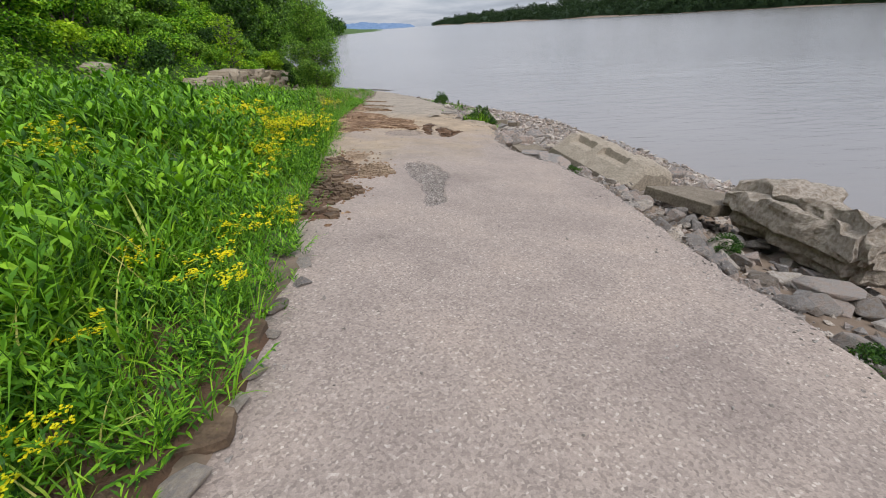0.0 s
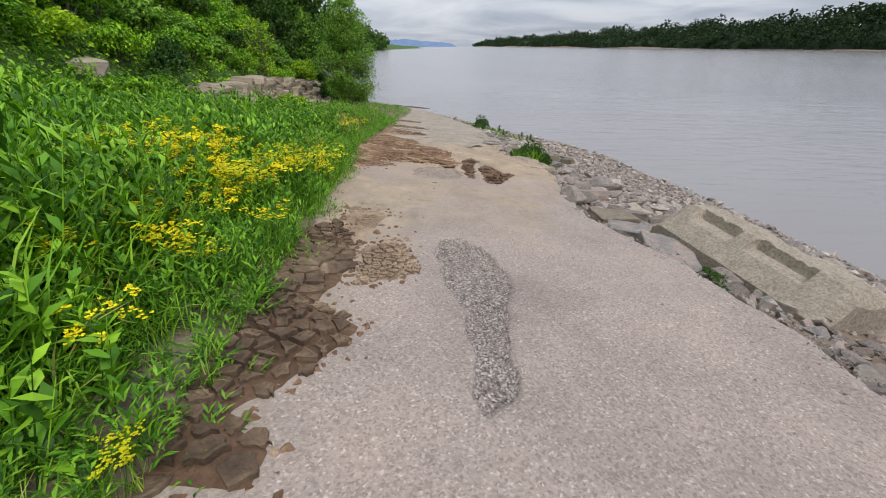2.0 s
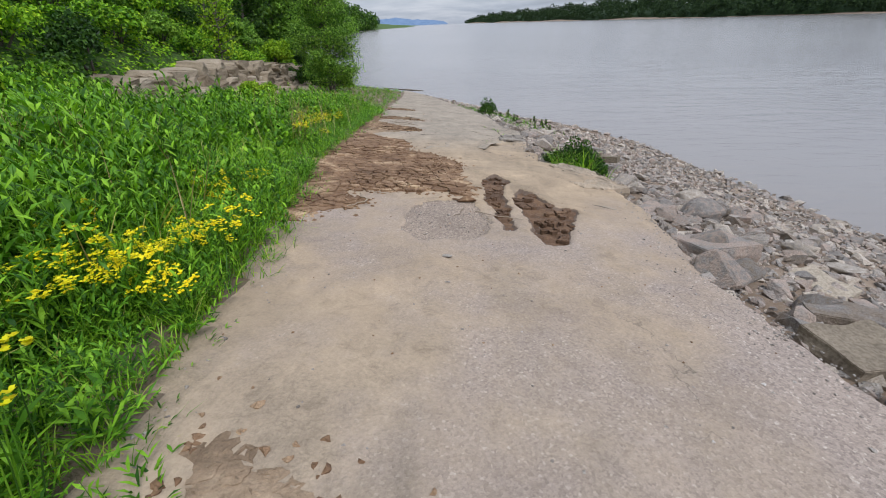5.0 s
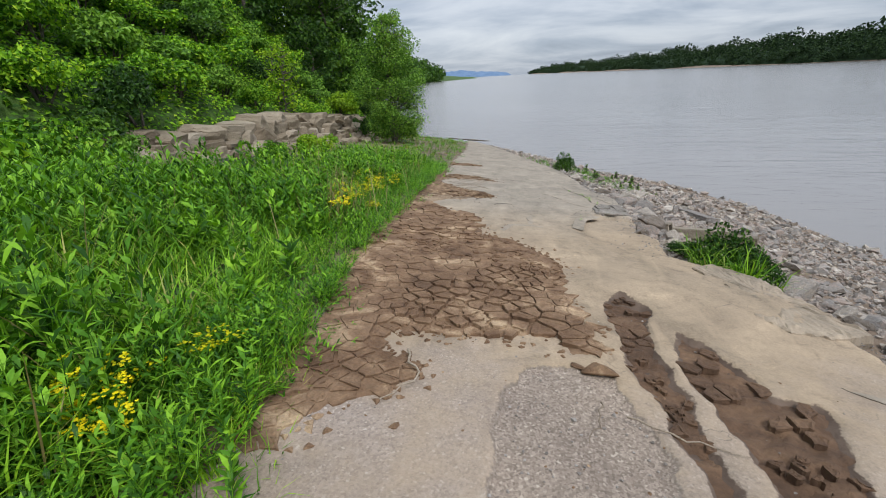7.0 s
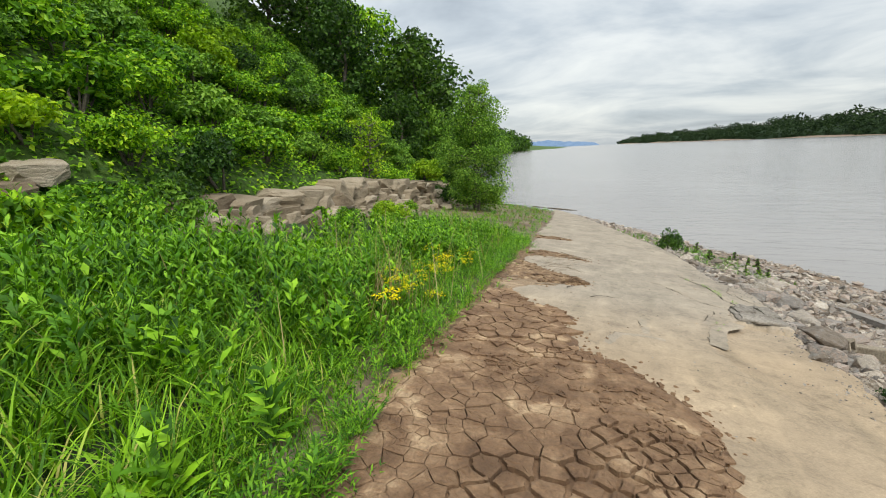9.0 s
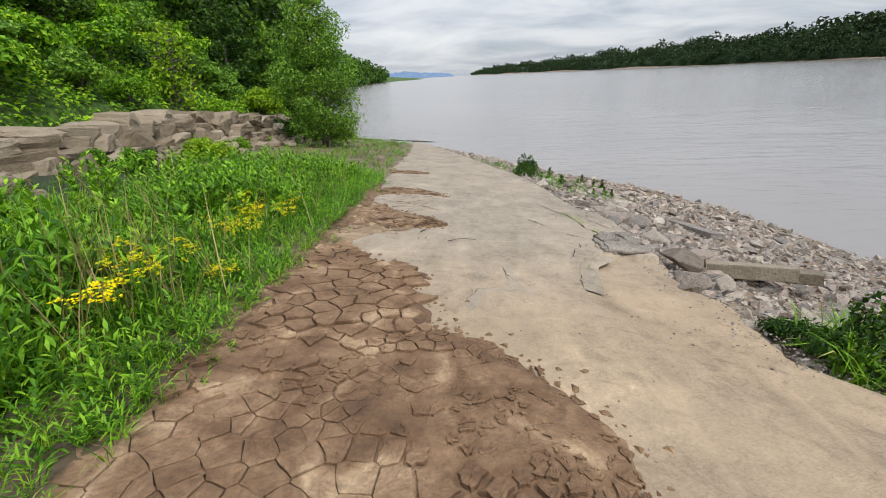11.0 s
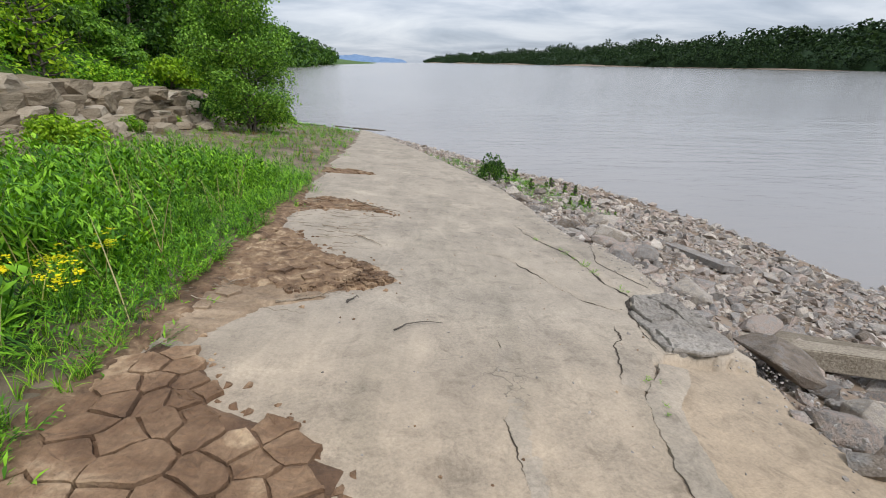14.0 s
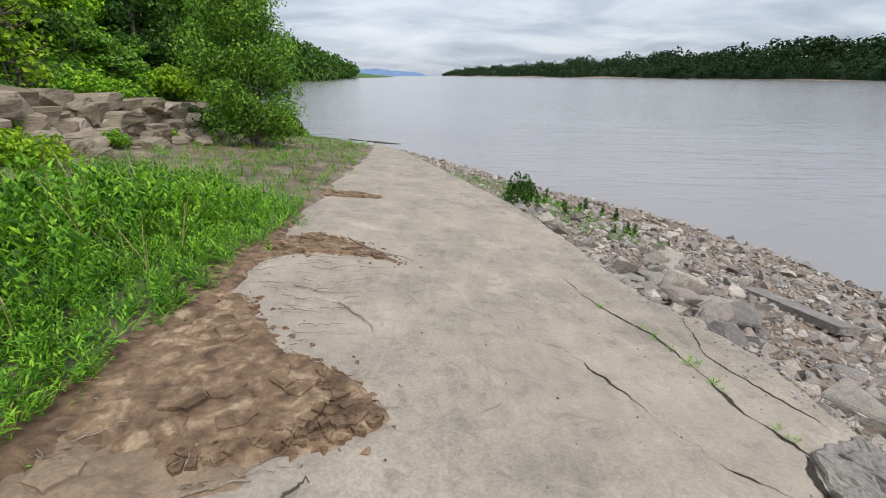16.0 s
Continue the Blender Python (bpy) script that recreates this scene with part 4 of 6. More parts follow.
def rock_template(seed, flat=0.55, points=15, bevel=0.06):
    r = np.random.default_rng(seed)
    bm = bmesh.new()
    for _ in range(points):
        d = r.normal(0, 1, 3)
        d = d / np.linalg.norm(d) * r.uniform(0.75, 1.0)
        bm.verts.new((d[0], d[1] * r.uniform(0.7, 1), d[2] * flat))
    bmesh.ops.convex_hull(bm, input=bm.verts)
    bmesh.ops.delete(bm, geom=[v for v in bm.verts if not v.link_faces], context="VERTS")
    bmesh.ops.dissolve_limit(bm, angle_limit=radians(14), verts=bm.verts, edges=bm.edges)
    if bevel:
        bmesh.ops.bevel(bm, geom=list(bm.edges), offset=bevel, segments=1, affect="EDGES", clamp_overlap=True)
    bmesh.ops.triangulate(bm, faces=bm.faces)
    me = bpy.data.meshes.new("rock")
    bm.to_mesh(me)
    bm.free()
    me.materials.append(M_ROCK)
    return me


def as_arrays(me):
    v = np.empty(len(me.vertices) * 3)
    me.vertices.foreach_get("co", v)
    f = np.array([p.vertices[:] for p in me.polygons])
    return v.reshape(-1, 3), f


ROCKS = [rock_template(200 + k, (0.35, 0.55, 0.7)[k % 3]) for k in range(12)]
CHIPS = [as_arrays(rock_template(300 + k, 0.6, 9, 0)) for k in range(6)]


def set_rock(x, y, size, label="grey broken limestone rock of the river bank", sink=0.25, k=None, tilt=18, stretch=(1, 1, 1), lift=0.0, mat=None):
    me = ROCKS[int(rng.integers(12)) if k is None else k]
    z = float(ground_z(x, y)) + size * stretch[2] * 0.5 * (1 - sink) + lift
    m = pose(x, y, z, rng.uniform(-tilt, tilt), rng.uniform(-tilt, tilt), rng.uniform(0, 360)) @ Matrix.Diagonal((size * stretch[0], size * stretch[1], size * stretch[2], 1))
    ob = thing("rock", me, label, "rock", group="rocks of the river bank", at=m)
    return ob


def bank_stones():
    n = 0
    while n < 170:
        y = rng.uniform(1.5, 29)
        xr, xs = float(x_right(y)), float(x_shore(y))
        near = rng.random() < 0.62
        x = xr + 0.15 + (rng.exponential(0.9) if near else rng.uniform(0, 1) * (xs - xr))
        if x > xs + 0.3 or (2.1 < x < 4.4 and 2.6 < y < 10.3):
            continue
        big = rng.random()
        size = rng.uniform(0.07, 0.16) if big < 0.6 else (rng.uniform(0.16, 0.3) if big < 0.92 else rng.uniform(0.3, 0.42))
        set_rock(x, y, size)
        n += 1
    out = []
    r = np.random.default_rng(17)
    m = 33000
    y = r.uniform(-2, 47, m)
    y[: m // 2] = r.uniform(6, 30, m // 2)
    t = r.beta(0.9, 1.3, m)
    x = x_right(y) - 0.05 + (x_shore(y) + 0.4 - x_right(y)) * t
    size = r.uniform(0.022, 0.066, m) * np.where(r.random(m) < 0.14, r.uniform(1.5, 3.2, m), 1.0) * (1 + 0.5 * t)
    z = ground_z(x, y) + size * 0.18
    for k in range(6):
        s = slice(k, None, 6)
        out.append(spread(*CHIPS[k], np.stack([x, y, z], -1)[s], r.uniform(0, 6.28, len(x[s])), size[s], r.uniform(0, 0.6, len(x[s])), r.uniform(0, 6.28, len(x[s]))))
    v, f = merge(out)
    thing("gravel", mesh_np("gravel", v, f, mats=[M_ROCK]), "grey and tan broken stones covering the bank", "gravel", kind="stuff")
    # loose chips in the patches and along the road's edges
    out, pts = [], []
    for poly, cnt in ((PATCH_1, 1000), (PATCH_2, 60)):
        xs, ys = np.array(poly).T
        p = np.c_[r.uniform(xs.min(), xs.max(), cnt * 2), r.uniform(ys.min(), ys.max(), cnt * 2)]
        pts.append(p[inside(p[:, 0], p[:, 1], poly)])
    ye = r.uniform(-1, 24, 2600)
    pts.append(np.c_[x_right(ye) - r.exponential(0.16, 2600) + 0.1, ye])
    ye = r.uniform(-1, 12, 260)
    pts.append(np.c_[x_left(ye) + r.normal(0.05, 0.14, 260), ye])
    ye = r.uniform(0.5, 22, 500)
    pts.append(np.c_[x_left(ye) + (x_right(ye) - x_left(ye)) * r.uniform(0, 1, 500), ye])
    p = np.concatenate(pts)
    size = r.uniform(0.006, 0.017, len(p)) * np.where(r.random(len(p)) < 0.06, 1.8, 1)
    p = np.c_[p, slope(p[:, 0], p[:, 1]) + 0.035 * fbm(p[:, 0] * 0.7, p[:, 1] * 0.5, 3, 41) - np.where(np.arange(len(p)) < len(pts[0]) + len(pts[1]), 0.029, -0.001)]
    for k in range(6):
        s = slice(k, None, 6)
        out.append(spread(*CHIPS[k], p[s], r.uniform(0, 6.28, len(p[s])), size[s]))
    v, f = merge(out)
    thing("road_chips", mesh_np("road_chips", v, f, mats=[M_PEBBLE]), "loose grey stone chips on the worn road", "gravel", kind="stuff")


bank_stones()


def rough_block(name, sx, sy, sz, seed, mat, cut=6, wear=0.04, notch=None, bevel=0.05):
    """A worn block: a box with bevelled, chipped edges."""
    bm = bmesh.new()
    bmesh.ops.create_cube(bm, size=1.0)
    bmesh.ops.scale(bm, vec=(sx, sy, sz), verts=bm.verts)
    bmesh.ops.bevel(bm, geom=list(bm.edges), offset=bevel * min(sx, sy, sz), segments=2, affect="EDGES")
    bmesh.ops.subdivide_edges(bm, edges=bm.edges[:], cuts=cut, use_grid_fill=True)
    for v in bm.verts:
        c = v.co
        k = noise.noise(c * 1.6 + Vector((seed * 7.1, 0, 0))) + 0.5 * noise.noise(c * 5.0 + Vector((seed * 3.3, 2, 0))) + 0.3 * noise.noise(c * 14.0 + Vector((seed, 5, 0)))
        v.co = c + c.normalized() * k * wear
        if notch:
            notch(v.co)
    me = bpy.data.meshes.new(name)
    bm.to_mesh(me)
    bm.free()
    me.materials.append(mat)
    return me


def torn_sheet(poly, thick, top, seed, mat):
    """A broken sheet of road crust with a ragged outline and an uneven top, lying along the road's plane."""
    ctrl = np.array(poly + poly[:1], float)
    run = np.concatenate([[0], np.cumsum(np.hypot(*np.diff(ctrl, axis=0).T))])
    s = np.arange(0, run[-1] - 0.015, 0.03)
    x, y = np.interp(s, run, ctrl[:, 0]), np.interp(s, run, ctrl[:, 1])
    x, y = x + 0.09 * fbm(x * 7, y * 7, 4, seed), y + 0.09 * fbm(x * 7 + 5, y * 7, 4, seed + 9)
    cx, cy = x.mean(), y.mean()
    rings = []
    for k, drop in ((0.97, thick), (1.0, thick * 0.55), (0.985, 0.012), (0.95, 0.0), (0.87, 0.0), (0.78, 0.0), (0.69, 0.0), (0.6, 0.0), (0.5, 0.0), (0.4, 0.0), (0.3, 0.0), (0.2, 0.0), (0.1, 0.0)):
        u, v = cx + (x - cx) * k, cy + (y - cy) * k
        z = slope(u, v) + top - drop + (0.06 * fbm(u * 5, v * 5, 4, seed + 3) + 0.05 * fbm(u * 19, v * 19, 3, seed + 4) if drop < thick else 0)
        rings.append(np.stack([u, v, z], -1))
    n = len(s)
    v = np.concatenate(rings + [np.array([[cx, cy, float(slope(cx, cy)) + top]])])
    i = np.arange(13 * n).reshape(13, n)
    f = np.stack([i[:-1], np.roll(i[:-1], -1, 1), np.roll(i[1:], -1, 1), i[1:]], -1).reshape(-1, 4)
    area = np.sum(x * np.roll(y, -1) - np.roll(x, -1) * y)
    tri = np.stack([i[12], np.roll(i[12], -1), np.full(n, 13 * n)], -1)
    if area < 0:
        f, tri = f[:, ::-1], tri[:, ::-1]
    return mesh_np("broken_slab", v, f, tri, mats=[mat])


def keyed_slab():
    """A long concrete block with a sloping face, two recessed keys in it and a rough top."""
    X, Y = np.meshgrid(np.linspace(-0.42, 0.5, 72), np.linspace(-1.14, 1.12, 120))
    end = np.clip((np.abs(Y) - 0.98) / 0.16, 0, 1)
    face = -0.17 + (X + 0.42) * 0.85
    top = 0.15 + 0.10 * fbm(X * 3, Y * 3, 4, 601) + 0.05 * fbm(X * 12, Y * 12, 4, 602) - 0.25 * np.clip(X - 0.3, 0, 1)
    Z = np.minimum(face, top)
    for y0, y1 in ((-0.72, 0.02), (0.2, 0.86)):
        side = np.clip(np.minimum(Y - y0, y1 - Y) / 0.05, 0, 1)
        floor_ = 0.0 + (X + 0.28) * 0.1
        key = np.where((X > -0.3) & (X < 0.06), np.minimum(Z, floor_ + np.clip((X - 0.0) / 0.05, 0, 1) * 0.3), Z)
        Z = Z + (key - Z) * side
    Z = Z + 0.012 * fbm(X * 9, Y * 9, 4, 603) - end ** 2 * 0.16 * (0.6 + fbm(X * 4, Y * 4, 3, 604))
    X = X + 0.05 * fbm(Y * 3, X * 3, 4, 605)
    Y = Y + 0.08 * np.sign(Y) * fbm(X * 4, X * 0 + 2 * np.sign(Y), 4, 606)
    ring = lambda a, pad: np.pad(a, 1, mode="edge") if pad is None else np.pad(a, 1, constant_values=pad)
    return grid_mesh("concrete_slab", ring(X, None), ring(Y, None), ring(Z, -0.42), [M_CONCRETE], False)


def bank_slabs():
    def craggy(c):
        k = noise.noise(c * 2.3) * 0.16 + noise.noise(c * 7.0) * 0.06 + noise.noise(c * 19.0) * 0.025
        c.z += k if c.z > 0 else 0.4 * k - 0.04
        c.x += 0.5 * k + (0.12 if c.z < -0.05 and c.x < 0 else 0)
        c.y += 0.6 * noise.noise(c * 4.0 + Vector((3, 1, 0))) * 0.2

    thing("concrete_slab", keyed_slab(), "large broken concrete slab with a stepped face beside the road", "slab", at=pose(2.78, 7.75, -0.76, 4, 9, 19))
    thing("conglomerate_slab", rough_block("conglomerate_slab", 1.2, 1.8, 0.5, 5, M_CONGLOM, 16, 0.13, craggy, 0.2), "thick rough slab of old aggregate concrete on the bank", "slab", at=pose(3.85, 4.15, -0.6, -2, 9, 6))
    thing("flat_slab", rough_block("flat_slab", 0.85, 1.05, 0.14, 7, M_CONCRETE, 6, 0.03), "flat smooth grey concrete slab among the rocks", "slab", at=pose(3.25, 5.4, -0.74, -4, 9, 20))
    r = np.random.default_rng(67)
    for _ in range(120):
        y = r.uniform(-0.5, 7.5)
        x = float(x_right(y)) + 0.12 + r.exponential(0.35)
        set_rock(x, y, r.uniform(0.06, 0.2), "small broken stone between the slabs", 0.2, None, 25)
    for _ in range(30):
        y = r.uniform(2.0, 9.5)
        set_rock(r.uniform(2.7, 5.0), y, r.uniform(0.14, 0.3), "angular grey limestone boulder of the bank", 0.3, None, 16)
    for (x, y, z, sx, sy, sz, rz, tilt) in ((2.5, 11.0, -1.5, 0.7, 0.5, 0.12, 30, 9), (1.75, 9.6, -1.08, 0.62, 0.45, 0.13, 15, 7), (1.7, 8.75, -0.98, 0.5, 0.62, 0.16, -20, 9), (1.95, 7.9, -0.94, 0.55, 0.9, 0.15, -8, 9), (2.2, 10.2, -1.3, 0.5, 0.6, 0.2, 60, 14), (1.75, 11.6, -1.35, 0.75, 0.55, 0.22, 20, 12), (2.9, 11.8, -1.7, 0.4, 0.3, 0.16, 0, 10), (1.55, 12.9, -1.5, 0.6, 0.4, 0.2, 40, 8), (2.6, 12.9, -1.85, 0.9, 0.4, 0.22, -40, 10)):
        thing("broken_slab", rough_block("broken_slab", sx, sy, sz, x * 5 + y, M_CONCRETE if sz < 0.15 else M_ROCK, 4, 0.07), "broken flat piece of pavement lying on the bank", "slab", group="broken slabs", at=pose(x, y, z, rng.uniform(-tilt, tilt), rng.uniform(0, tilt), rz))
    dark = thing("broken_slab", torn_sheet([(-0.05, 19.51), (0.39, 19.7), (0.4, 19.1), (0.42, 18.6), (0.27, 18.5), (-0.13, 18.43), (-0.26, 18.44), (-0.27, 18.72), (-0.26, 19.07)], 0.10, 0.035, 41, M_DARKROCK), "dark torn sheet of old road crust lifted at the edge", "slab", group="broken slabs")
    for k, poly in enumerate(([(-0.2, 18.75), (0.1, 18.7), (0.3, 18.5), (0.1, 18.4), (-0.2, 18.42)], [(0.1, 19.5), (0.36, 19.55), (0.4, 18.9), (0.2, 18.95)], [(-0.2, 19.2), (0.05, 19.3), (0.1, 19.0), (-0.15, 18.9)])):
        part("layer", torn_sheet(poly, 0.04, 0.058 - 0.006 * k, 45 + k, M_DARKROCK), dark)
    # smooth slab lifted beside the trenches
    me = torn_sheet([(0.46, 15.16), (0.64, 14.45), (0.58, 13.75), (0.74, 13.42), (1.04, 13.41), (1.5, 13.6), (1.3, 14.2), (1.13, 15.08), (0.8, 15.4)], 0.16, 0.06, 61, M_PAVE)
    col = np.tile(np.array([1, 0, 0, 0.5], np.float32), (len(me.vertices), 1))
    me.attributes.new("cover", "FLOAT_COLOR", "POINT").data.foreach_set("color", col.ravel())
    thing("broken_slab", me, "smooth grey slab of pavement lifted at the road's edge", "slab", group="broken slabs")
    for x, y, s, rz in ((0.05, 24.3, 0.22, 20), (0.3, 24.1, 0.2, 70), (0.45, 23.7, 0.26, 40), (0.62, 23.4, 0.24, 110), (-0.16, 23.4, 0.2, 10), (-0.05, 23.1, 0.26, 60), (0.08, 22.8, 0.22, 130), (0.14, 22.45, 0.28, 40), (0.26, 22.1, 0.24, 80), (0.05, 23.5, 0.16, 30), (0.3, 21.8, 0.16, 100)):
        me = ROCKS[int(rz) % 4 * 3].copy()
        me.materials[0] = M_DARKROCK
        thing("broken_slab", me, "dark broken piece of road crust on the edge", "slab", group="broken slabs", at=pose(x, y, float(ground_z(x, y)) + (0.05 if y > 20 else 0.02) + 0.1 * s, -5, 6, rz) @ Matrix.Diagonal((s, s * 0.8, s * 0.4, 1)))
    set_rock(1.95, 25.1, 0.42, "pale grey limestone boulder with a flat top", 0.3, 4, 8, (1.3, 0.9, 0.8))
    set_rock(1.0, 22.1, 0.36, "blue-grey squared boulder beside the road", 0.3, 5, 6, (1.4, 0.8, 0.7))
    set_rock(1.55, 19.75, 0.3, "angular grey limestone boulder of the bank", 0.3, 1, 10, (1.2, 0.9, 0.8))
    set_rock(2.2, 9.85, 0.34, "pale flat limestone boulder beside the road", 0.3, 3, 8, (1.5, 1.1, 0.6))
    set_rock(0.66, 21.34, 0.24, "angular grey limestone boulder of the bank", 0.3, 4, 10, (1.3, 0.9, 0.8))
    set_rock(1.49, 23.0, 0.34, "angular grey limestone boulder of the bank", 0.3, 7, 10, (1.4, 0.9, 0.7))
    set_rock(1.0, 22.9, 0.3, "angular grey limestone boulder of the bank", 0.3, 2, 10, (1.2, 0.9, 0.7))
    thing("concrete_beam", rough_block("concrete_beam", 0.24, 1.75, 0.2, 33, M_CONCRETE, 6, 0.025), "long weathered concrete kerb beam among the stones", "beam", at=pose(1.72, 19.25, float(ground_z(1.72, 19.25)) + 0.09, -4, 8, 67))
    thing("concrete_beam", rough_block("concrete_beam", 0.34, 2.0, 0.16, 35, M_CONCRETE, 6, 0.03), "long weathered concrete kerb beam among the stones", "beam", at=pose(2.15, 19.6, float(ground_z(2.15, 19.6)) + 0.07, -4, 8, 62))
    thing("flat_stone", rough_block("flat_stone", 0.45, 1.7, 0.13, 37, M_ROCK, 6, 0.05), "flat grey stone slab lying on the gravel", "slab", at=pose(3.45, 23.9, float(ground_z(3.45, 23.9)) + 0.05, -6, 10, 12))
    for x, y, s in ((-0.98, 1.35, 0.09), (-1.06, 1.65, 0.13), (-1.03, 1.95, 0.08), (-1.12, 2.25, 0.12), (-1.08, 2.6, 0.1), (-1.2, 2.9, 0.13), (-1.0, 0.95, 0.12), (-1.12, 1.15, 0.1)):
        ob = set_rock(x, y, s, "pale grey stone at the verge's edge", 0.3, None, 12, (1.2, 0.9, 0.6))
        ob.location.z = float(slope(x, y)) + 0.02
    bm = bmesh.new()
    for sx, sy, x, y in ((0.19, 0.035, 0, -0.08), (0.19, 0.035, 0, 0.08), (0.035, 0.13, -0.08, 0), (0.035, 0.13, 0.08, 0)):
        got = bmesh.ops.create_cube(bm, size=1.0)["verts"]
        bmesh.ops.scale(bm, vec=(sx, sy, 0.19), verts=got)
        bmesh.ops.translate(bm, vec=(x, y, 0), verts=got)
    thing("cinder_block", bm, "half of a grey hollow concrete block", "block", M_CONCRETE, at=pose(1.25, 19.1, float(ground_z(1.25, 19.1)) + 0.1, 75, 0, 50))
    for x, y, s, k in ((1.53, 22.47, 0.36, 2), (1.3, 23.4, 0.4, 5), (1.75, 23.9, 0.42, 8), (0.9, 23.6, 0.3, 3), (0.62, 22.9, 0.22, 4), (0.8, 24.2, 0.26, 1), (2.6, 13.6, 0.42, 2), (2.3, 16.2, 0.4, 5), (1.7, 17.3, 0.3, 8)):
        set_rock(x, y, s, "large angular grey limestone boulder", 0.4, k, 10)
    r = np.random.default_rng(61)
    for _ in range(46):
        y = r.uniform(7.2, 15)
        x = float(x_right(y)) + 0.25 + r.uniform(0, 1.9)
        if 2.1 < x < 4.2 and y < 9.8:
            continue
        set_rock(x, y, r.uniform(0.14, 0.36 if y < 11.5 else 0.24), "angular grey limestone boulder of the bank", 0.2, None, 16, (1.15, 0.85, 0.8))


bank_slabs()

# ---- plants ----


def blade(length, width, lean, droop, yaw, rows=3, at=(0, 0, 0), shape=(0.7, 1.0, 0.75, 0.05)):
    """One curved blade or long leaf as a strip; returns points and quads."""
    s = np.linspace(0, 1, rows)
    ang = lean + droop * s
    step = length / (rows - 1)
    h = np.concatenate([[0], np.cumsum(np.sin(ang[:-1]) * step)])
    z = np.concatenate([[0], np.cumsum(np.cos(ang[:-1]) * step)])
    w = width * np.interp(s, np.linspace(0, 1, len(shape)), shape) * 0.5
    c, n = math.cos(yaw), math.sin(yaw)
    left = np.stack([h * c - w * n, h * n + w * c, z], -1)
    right = np.stack([h * c + w * n, h * n - w * c, z], -1)
    v = np.stack([left, right], 1).reshape(-1, 3) + np.asarray(at)
    f = np.array([[2 * k, 2 * k + 1, 2 * k + 3, 2 * k + 2] for k in range(rows - 1)])
    return v, f


def grass_tuft(seed, n=16, height=0.55):
    r = np.random.default_rng(seed)
    return merge([blade(height * r.uniform(0.6, 1.2), r.uniform(0.009, 0.020), r.uniform(0.02, 0.4), r.uniform(0.5, 2.1), r.uniform(0, 6.28), 4 + (seed < 2), (*r.normal(0, 0.04, 2), -0.02)) for _ in range(n)])


def leafy_weed(seed, height=0.7, leaves=20, ll=0.16, lw=0.035, stems=3):
    """Upright weed with lance-shaped leaves round its stems."""
    r = np.random.default_rng(seed)
    out = []
    for _ in range(stems):
        yaw, lean, h = r.uniform(0, 6.28), r.uniform(0.02, 0.3), height * r.uniform(0.75, 1.1)
        foot = np.array([*r.normal(0, 0.05, 2), 0.0])
        tip = foot + h * np.array([math.sin(lean) * math.cos(yaw), math.sin(lean) * math.sin(yaw), math.cos(lean)])
        out.append(tube([foot, tip], [0.005, 0.002], 3))
        for k in range(leaves):
            t = 0.2 + 0.8 * k / leaves
            out.append(blade(ll * r.uniform(0.7, 1.2) * (1.15 - 0.6 * t), lw * r.uniform(0.8, 1.3), r.uniform(0.5, 1.1), r.uniform(0.4, 1.0), k * 2.4 + r.normal(0, 0.3), 3, foot + (tip - foot) * t, (0.3, 1.0, 0.04)))
    return merge(out)


def feathery_weed(seed, height=0.35):
    r = np.random.default_rng(seed)
    out = []
    for _ in range(7):
        yaw, lean, ln = r.uniform(0, 6.28), r.uniform(0.2, 1.0), height * r.uniform(0.6, 1.1)
        d = np.array([math.sin(lean) * math.cos(yaw), math.sin(lean) * math.sin(yaw), math.cos(lean)])
        for k in range(4):
            t = 0.25 + 0.19 * k
            for side in (-1, 1):
                out.append(blade(0.10 * (1.1 - t * 0.6), 0.015, lean + 0.3, 0.9, yaw + side * 0.8, 3, d * ln * t, (0.4, 1.0, 0.05)))
    return merge(out)


def flower_heads(seed, n, spread_r, height):
    """Yellow four-petalled heads in loose clusters."""
    r = np.random.default_rng(seed)
    stems, petals = [], []
    for _ in range(n):
        a, rad = r.uniform(0, 6.28), spread_r * math.sqrt(r.random())
        top = np.array([rad * math.cos(a), rad * math.sin(a), height * r.uniform(0.72, 1.05)])
        stems.append(tube([top * np.array([0.4, 0.4, 0]), top * np.array([0.8, 0.8, 0.5]), top], [0.003, 0.0025, 0.0015], 3))
        for _ in range(int(r.integers(5, 10))):
            c = top + r.normal(0, 0.026, 3) * np.array([1, 1, 0.5])
            for k in range(4):
                petals.append(blade(r.uniform(0.013, 0.018), 0.015, r.uniform(0.9, 1.4), 0.3, k * 1.5708 + r.uniform(0, 0.3), 2, c, (0.8, 0.9)))
    return merge(stems), merge(petals)


TUFTS = [grass_tuft(k, 11, 0.5 + 0.08 * (k % 3)) for k in range(5)]
WEEDS = [leafy_weed(20 + k, 0.62 + 0.06 * k, 15, 0.16 + 0.03 * (k % 2), 0.023 + 0.008 * (k % 3), 2) for k in range(5)]
BROADS = [leafy_weed(30 + k, 0.55, 9, 0.16, 0.045, 3) for k in range(3)]
FEATHERS = [feathery_weed(50 + k) for k in range(3)]


def scatter(name, templates, x, y, size, mat, label, category, seed, dz=0.0):
    r = np.random.default_rng(seed)
    z = ground_z(x, y) - 0.015 + dz
    out = []
    for k, (tv, tf) in enumerate(templates):
        s = slice(k, None, len(templates))
        n = len(x[s])
        out.append(spread(tv, tf, np.stack([x, y, z], -1)[s], r.uniform(0, 6.28, n), size[s], r.uniform(0, 0.22, n), r.uniform(0, 6.28, n)))
    v, f = merge(out)
    return thing(name, mesh_np(name, v, f, mats=[mat]), label, category, kind="stuff")


